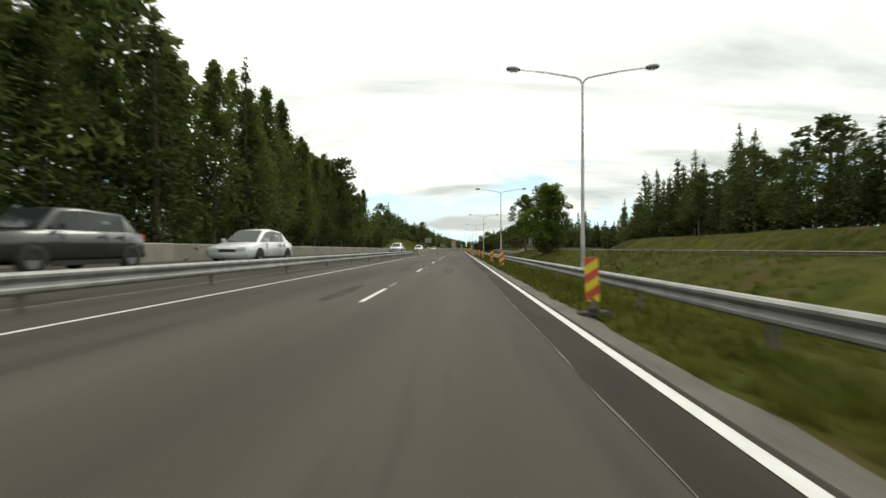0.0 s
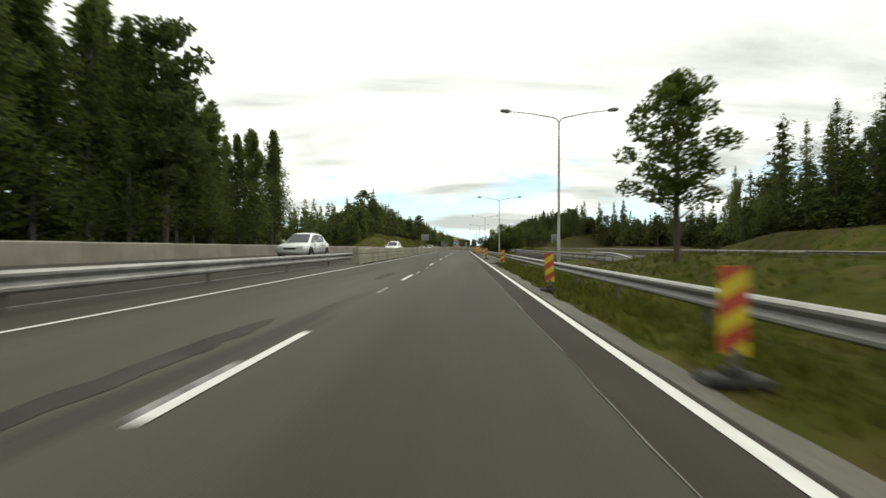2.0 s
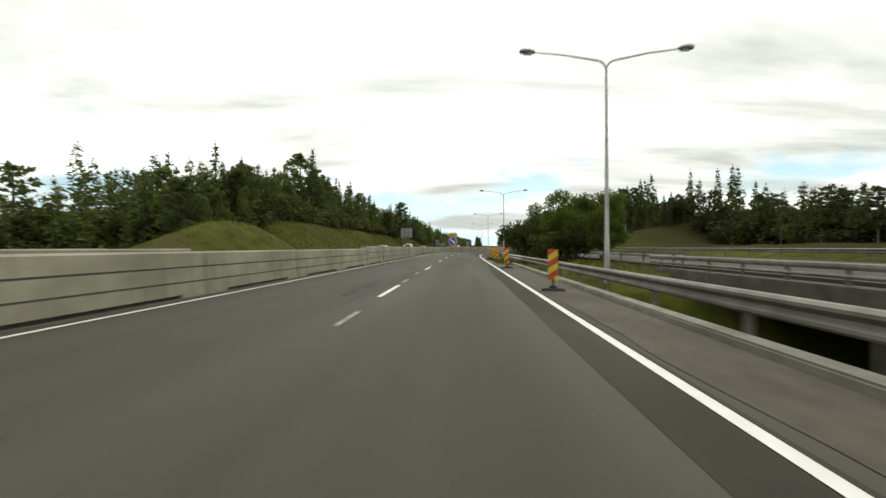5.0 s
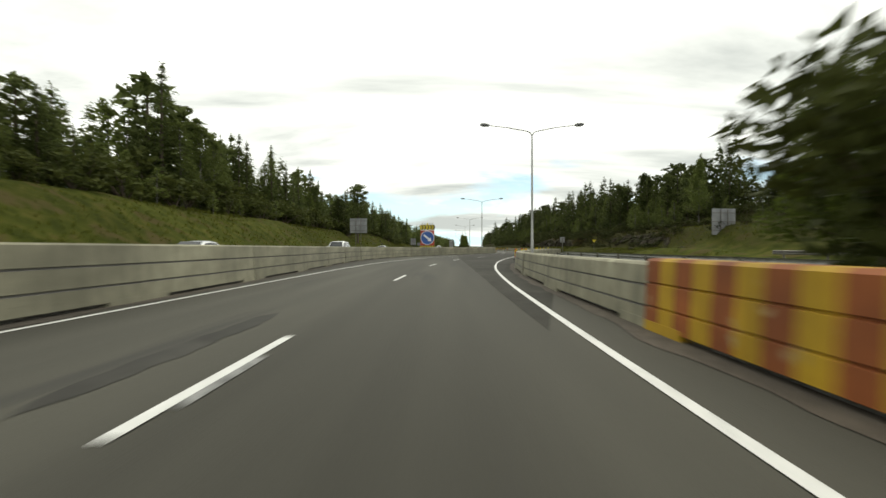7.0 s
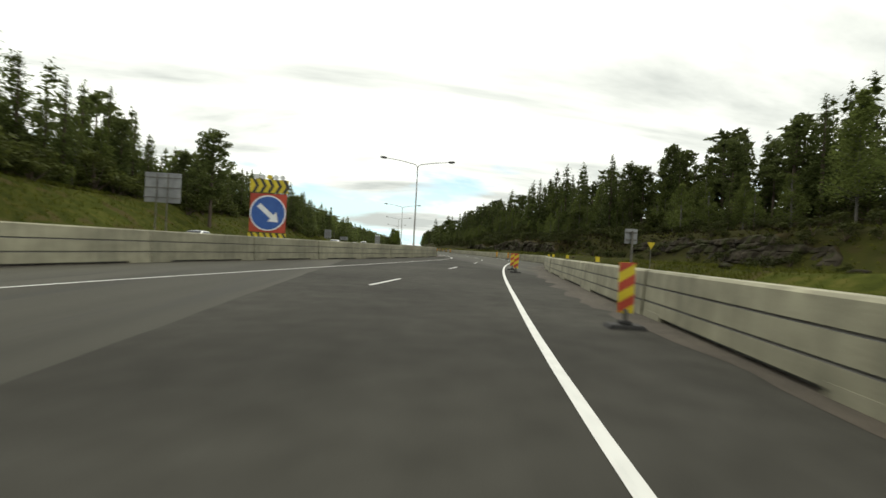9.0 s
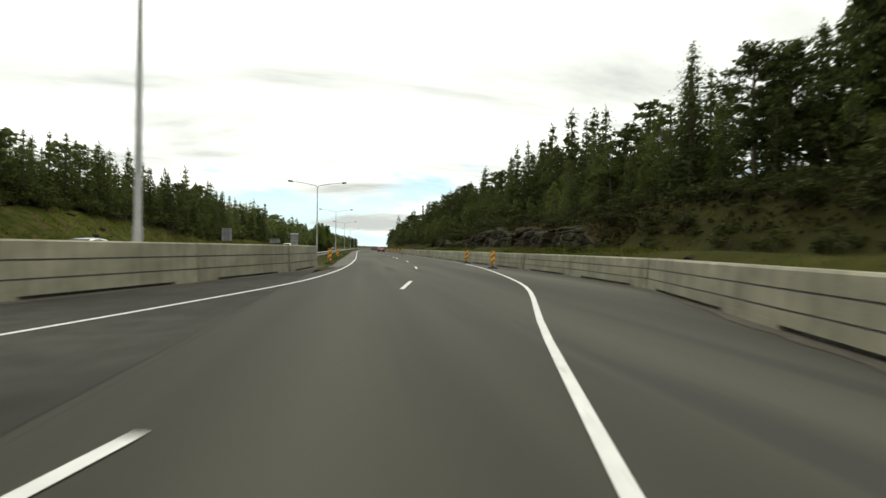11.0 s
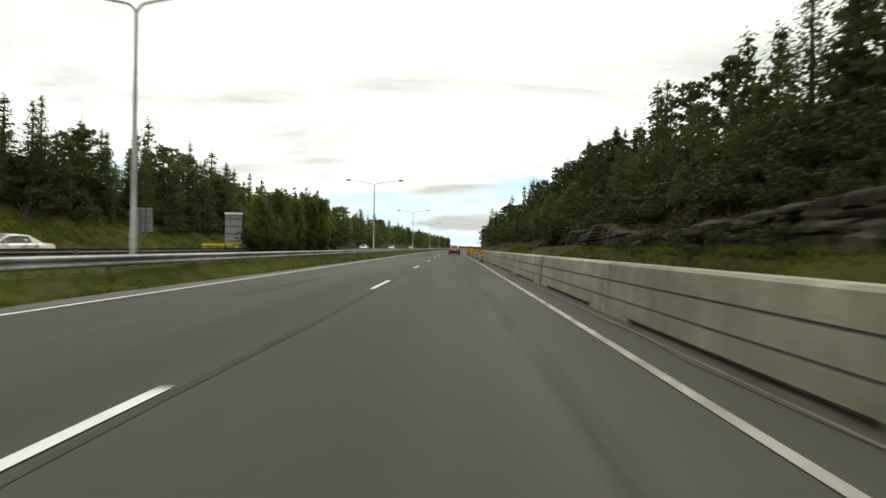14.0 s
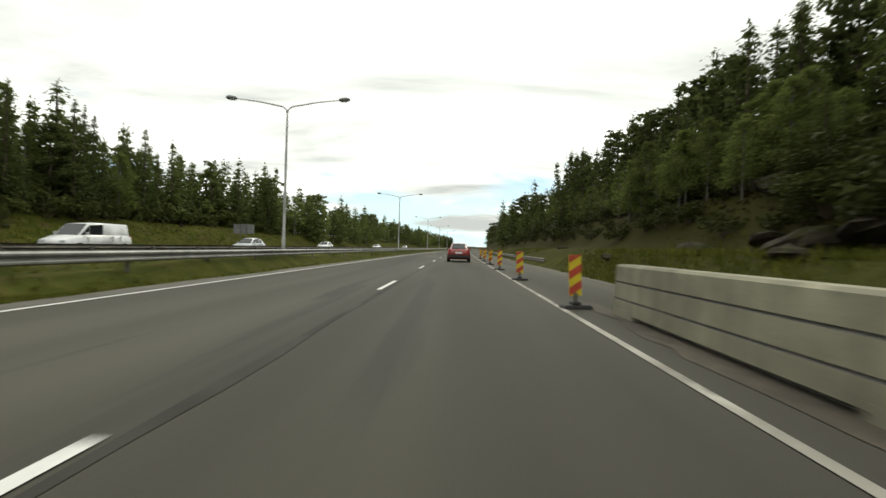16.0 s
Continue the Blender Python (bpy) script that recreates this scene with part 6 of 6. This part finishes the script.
far += forest(-2, 118, lambda y: 42.5, 1, 2.2, (4, 6), (("bush", 0.6), ("spruce", 0.4)), 1.2, 27, 0)
far += forest(336, 440, lambda y: 38, 2, 2.6, (2.0, 4.5), (("bush", 0.5), ("birch", 0.3), ("spruce", 0.2)), 1.2, 51, 0)
far += forest(205, 300, lambda y: 38, 2, 2.6, (2.0, 4.5), (("bush", 0.5), ("birch", 0.3), ("spruce", 0.2)), 1.2, 15, 0)
far += forest(205, 345, lambda y: 43.5, 1, 2.4, (4, 6), (("bush", 0.6), ("spruce", 0.4)), 1.2, 28, 0)
far += forest(205, 440, lambda y: 31.5 + 1.2 * math.sin(y * 0.3), 3, 3.0, (0.6, 1.5), (("bush", 0.9), ("birch", 0.1)), 1.4, 22, 0)
far += forest(150, 430, lambda y: -33, 1, 2.6, (3.5, 6.5), (("bush", 0.7), ("spruce", 0.3)), 1.2, 29, 0)
far += forest(112, 205, lambda y: 46.5, 1, 2.8, (4.5, 6.5), (("bush", 0.8), ("spruce", 0.2)), 1.2, 30, 0)
far += forest(92, 160, lambda y: -46.5, 1, 2.8, (4, 6), (("bush", 0.8), ("spruce", 0.2)), 1.2, 31, 0)
far += forest(337, 430, lambda y: 31.5 + 0.8 * math.sin(y * 0.3), 2, 2.3, (3.8, 6.0), (("birch", 0.8), ("spruce", 0.2)), 1.5, 32, 2, 352)
far += forest(330, 430, lambda y: 34.5, 2, 2.4, (1.2, 2.6), (("bush", 1.0),), 1.3, 42, 0)
far += forest(226, 242, lambda y: 33.8, 1, 2.5, (4.5, 7), (("birch", 0.65), ("spruce", 0.35)), 1.3, 43, 1)
far += forest(326, 430, lambda y: 29.6, 2, 2.1, (0.7, 1.8), (("bush", 1.0),), 1.3, 44, 0)
far += forest(258, 314, lambda y: 29.6, 2, 1.8, (0.6, 1.5), (("bush", 1.0),), 1.3, 45, 0)
far += forest(290, 306, lambda y: 26.3 + 0.3 * math.sin(y), 1, 2.2, (0.5, 1.2), (("bush", 0.9), ("birch", 0.1)), 1.25, 61, 0)
far += forest(292, 334, lambda y: 29.6 + 0.5 * math.sin(y * 0.7), 4, 1.7, (0.9, 2.6), (("bush", 0.65), ("birch", 0.35)), 1.25, 62, 0)
far += forest(215, 245, lambda y: 28.2 + 0.4 * math.sin(y * 1.3), 2, 1.7, (0.4, 1.2), (("bush", 1.0),), 1.3, 63, 0)
far += forest(242, 258, lambda y: 27.6 + 0.5 * math.sin(y * 1.1), 5, 1.9, (0.4, 1.5), (("bush", 0.92), ("birch", 0.08)), 1.3, 64, 0)
far += forest(258, 300, lambda y: 28.3 + 0.4 * math.sin(y * 0.9), 3, 1.5, (0.3, 0.95), (("bush", 1.0),), 1.4, 66, 0)
far += forest(255, 326, lambda y: 25.8 + 0.4 * math.sin(y), 1, 3.4, (0.3, 0.7), (("bush", 1.0),), 1.4, 46, 0)
far += forest(150, 470, lambda y: -37, 2, 2.6, (5.5, 8.5), (("spruce", 0.7), ("birch", 0.3)), 1.35, 48, 0)
far += forest(250, 470, lambda y: -30.5, 1, 2.0, (1.5, 3.5), (("bush", 0.8), ("spruce", 0.2)), 1.4, 49, 0)
far += forest(294, 338, lambda y: 41.0, 1, 2.2, (2.5, 5.0), (("bush", 0.7), ("spruce", 0.3)), 1.3, 52, 0)
far += forest(92, 178, lambda y: -43.0, 1, 2.6, (2.5, 4.5), (("bush", 1.0),), 1.4, 19, 0)
far += forest(112, 212, lambda y: 43.0, 1, 2.6, (2.5, 5), (("bush", 0.7), ("birch", 0.3)), 1.4, 20, 0)
SINGLES = [s for s in SINGLES if s[0] != "bush"]
if len(SINGLES) > 240:
    SINGLES.sort(key=lambda s: abs(s[1] - 4) + 0.04 * abs(s[2] - 170))
    far += SINGLES[240:]
    SINGLES = SINGLES[:240]
rng = random.Random(33)
for name, x, y, h, w in SINGLES:
    tree(name, x, y, h, w, None, rng)


def gathered(trees, label):
    """Many trees in one object of stuff: trunks of both barks and leaves of each kind."""
    mats = [BARK, BARK_BIRCH, SPRUCE, PINE, BIRCH, UNDERGROWTH]
    slot = {"spruce": (0, 2), "pine": (0, 3), "birch": (1, 4), "tall_birch": (1, 4), "bush": (0, 5)}
    r = random.Random(5)
    verts, faces, idx, k = [], [], [], 0
    for name, x, y, h, w in trees:
        z = top_height(x, y) - 0.05
        a = r.uniform(0, math.tau)
        ca, sa = math.cos(a), math.sin(a)
        coarse = y > 400 or abs(x - float(bend(y)) - 4) > 39
        for (v, f), mi in zip((FAR if coarse else LOW)[name][r.randrange(4)], slot[name]):
            q = np.empty_like(v)
            q[:, 0] = (v[:, 0] * ca - v[:, 1] * sa) * h * w + x
            q[:, 1] = (v[:, 0] * sa + v[:, 1] * ca) * h * w + y
            q[:, 2] = v[:, 2] * h + z
            verts.append(q)
            faces.extend([tuple(i + k for i in face) for face in f])
            idx.extend([mi] * len(f))
            k += len(v)
    me = bpy.data.meshes.new("forest")
    me.from_pydata(np.concatenate(verts).tolist(), [], faces)
    for mat in mats:
        me.materials.append(mat)
    me.polygons.foreach_set("material_index", idx)
    thing("forest", label, "forest", kind="stuff", me=me)


for side, words in ((-1, "dense mixed forest of spruce, pine and birch beyond the oncoming lanes"), (1, "dense mixed forest of spruce and pine on the rising bank")):
    gathered([t for t in far if t[1] * side > 0], words)

# ------------------------------------------------------------------ grass tufts near the road
def tufts(name, label, mat, zones, tall, wide, seed):
    r = random.Random(seed)
    b_v, b_f = [], []
    for x0, x1, y0, y1, n in zones:
        for _ in range(n):
            x, y = r.uniform(x0, x1), r.uniform(y0, y1)
            if 150 < y < 262 and 2 < x < 10 and x < float(right_wall(min(y, 218))) + 1.2:
                continue
            x += float(bend(y))
            z = top_height(x, y) - 0.03
            h = r.uniform(*tall) * (0.6 if y > 262 and 2 < x < 10 else 1)
            for _ in range(3):
                a = r.uniform(0, math.tau)
                w, lean = r.uniform(*wide), r.uniform(0.02, 0.22)
                k = len(b_v)
                ox, oy = x + r.uniform(-0.1, 0.1), y + r.uniform(-0.1, 0.1)
                b_v += [(ox - w * math.sin(a), oy + w * math.cos(a), z), (ox + w * math.sin(a), oy - w * math.cos(a), z), (ox + lean * math.cos(a), oy + lean * math.sin(a), z + h)]
                b_f.append((k, k + 1, k + 2))
    me = bpy.data.meshes.new(name)
    me.from_pydata(b_v, [], b_f)
    me.materials.append(mat)
    thing(name, label, {"grass": "grass", "weeds": "weeds"}.get(name, "heath"), kind="stuff", me=me)


tufts("grass", "long uncut meadow grass on the verges", BLADES,
      ((0.75, 1.6, -2, 81, 2600), (0.75, 2.2, 137, 153, 500), (8.9, 9.8, 262, 345, 2400), (2.3, 5.0, -2, 84, 4200), (5.0, 9.6, -2, 80, 2600), (1.5, 2.2, -2, 84, 2200), (24.0, 27.5, 200, 345, 6000), (27.5, 34, 200, 345, 5000), (2.2, 9.0, 262, 420, 4600), (-27, -17.6, 165, 300, 3600), (-24, -17.6, 290, 420, 2600),
       (24.2, 34, -2, 100, 2400), (3.0, 9.2, 137, 200, 2000), (24.3, 28, 345, 430, 1600), (-26, -17.6, 138, 165, 700)), (0.08, 0.26), (0.02, 0.05), 77)
tufts("heath", "brown heath and dry brush on the rocky bank", HEATH,
      ((29.0, 38.0, 222, 262, 4500), (27.4, 31.0, 257, 322, 5500), (29.5, 38.0, 262, 345, 7500)), (0.06, 0.2), (0.05, 0.12), 78)
tufts("weeds", "tall yellow-green weeds and dry stalks behind the barrier", BLADES,
      ((23.2, 24.5, 198, 262, 1100), (23.4, 26.6, 262, 345, 3600), (24.2, 27.5, 200, 262, 2200)), (0.12, 0.4), (0.012, 0.03), 79)
tufts("weeds", "rank grass on the bank beyond the oncoming lanes", BLADES,
      ((-30, -17.8, 145, 300, 5200), (-27, -17.8, 300, 420, 4200)), (0.18, 0.42), (0.02, 0.05), 80)
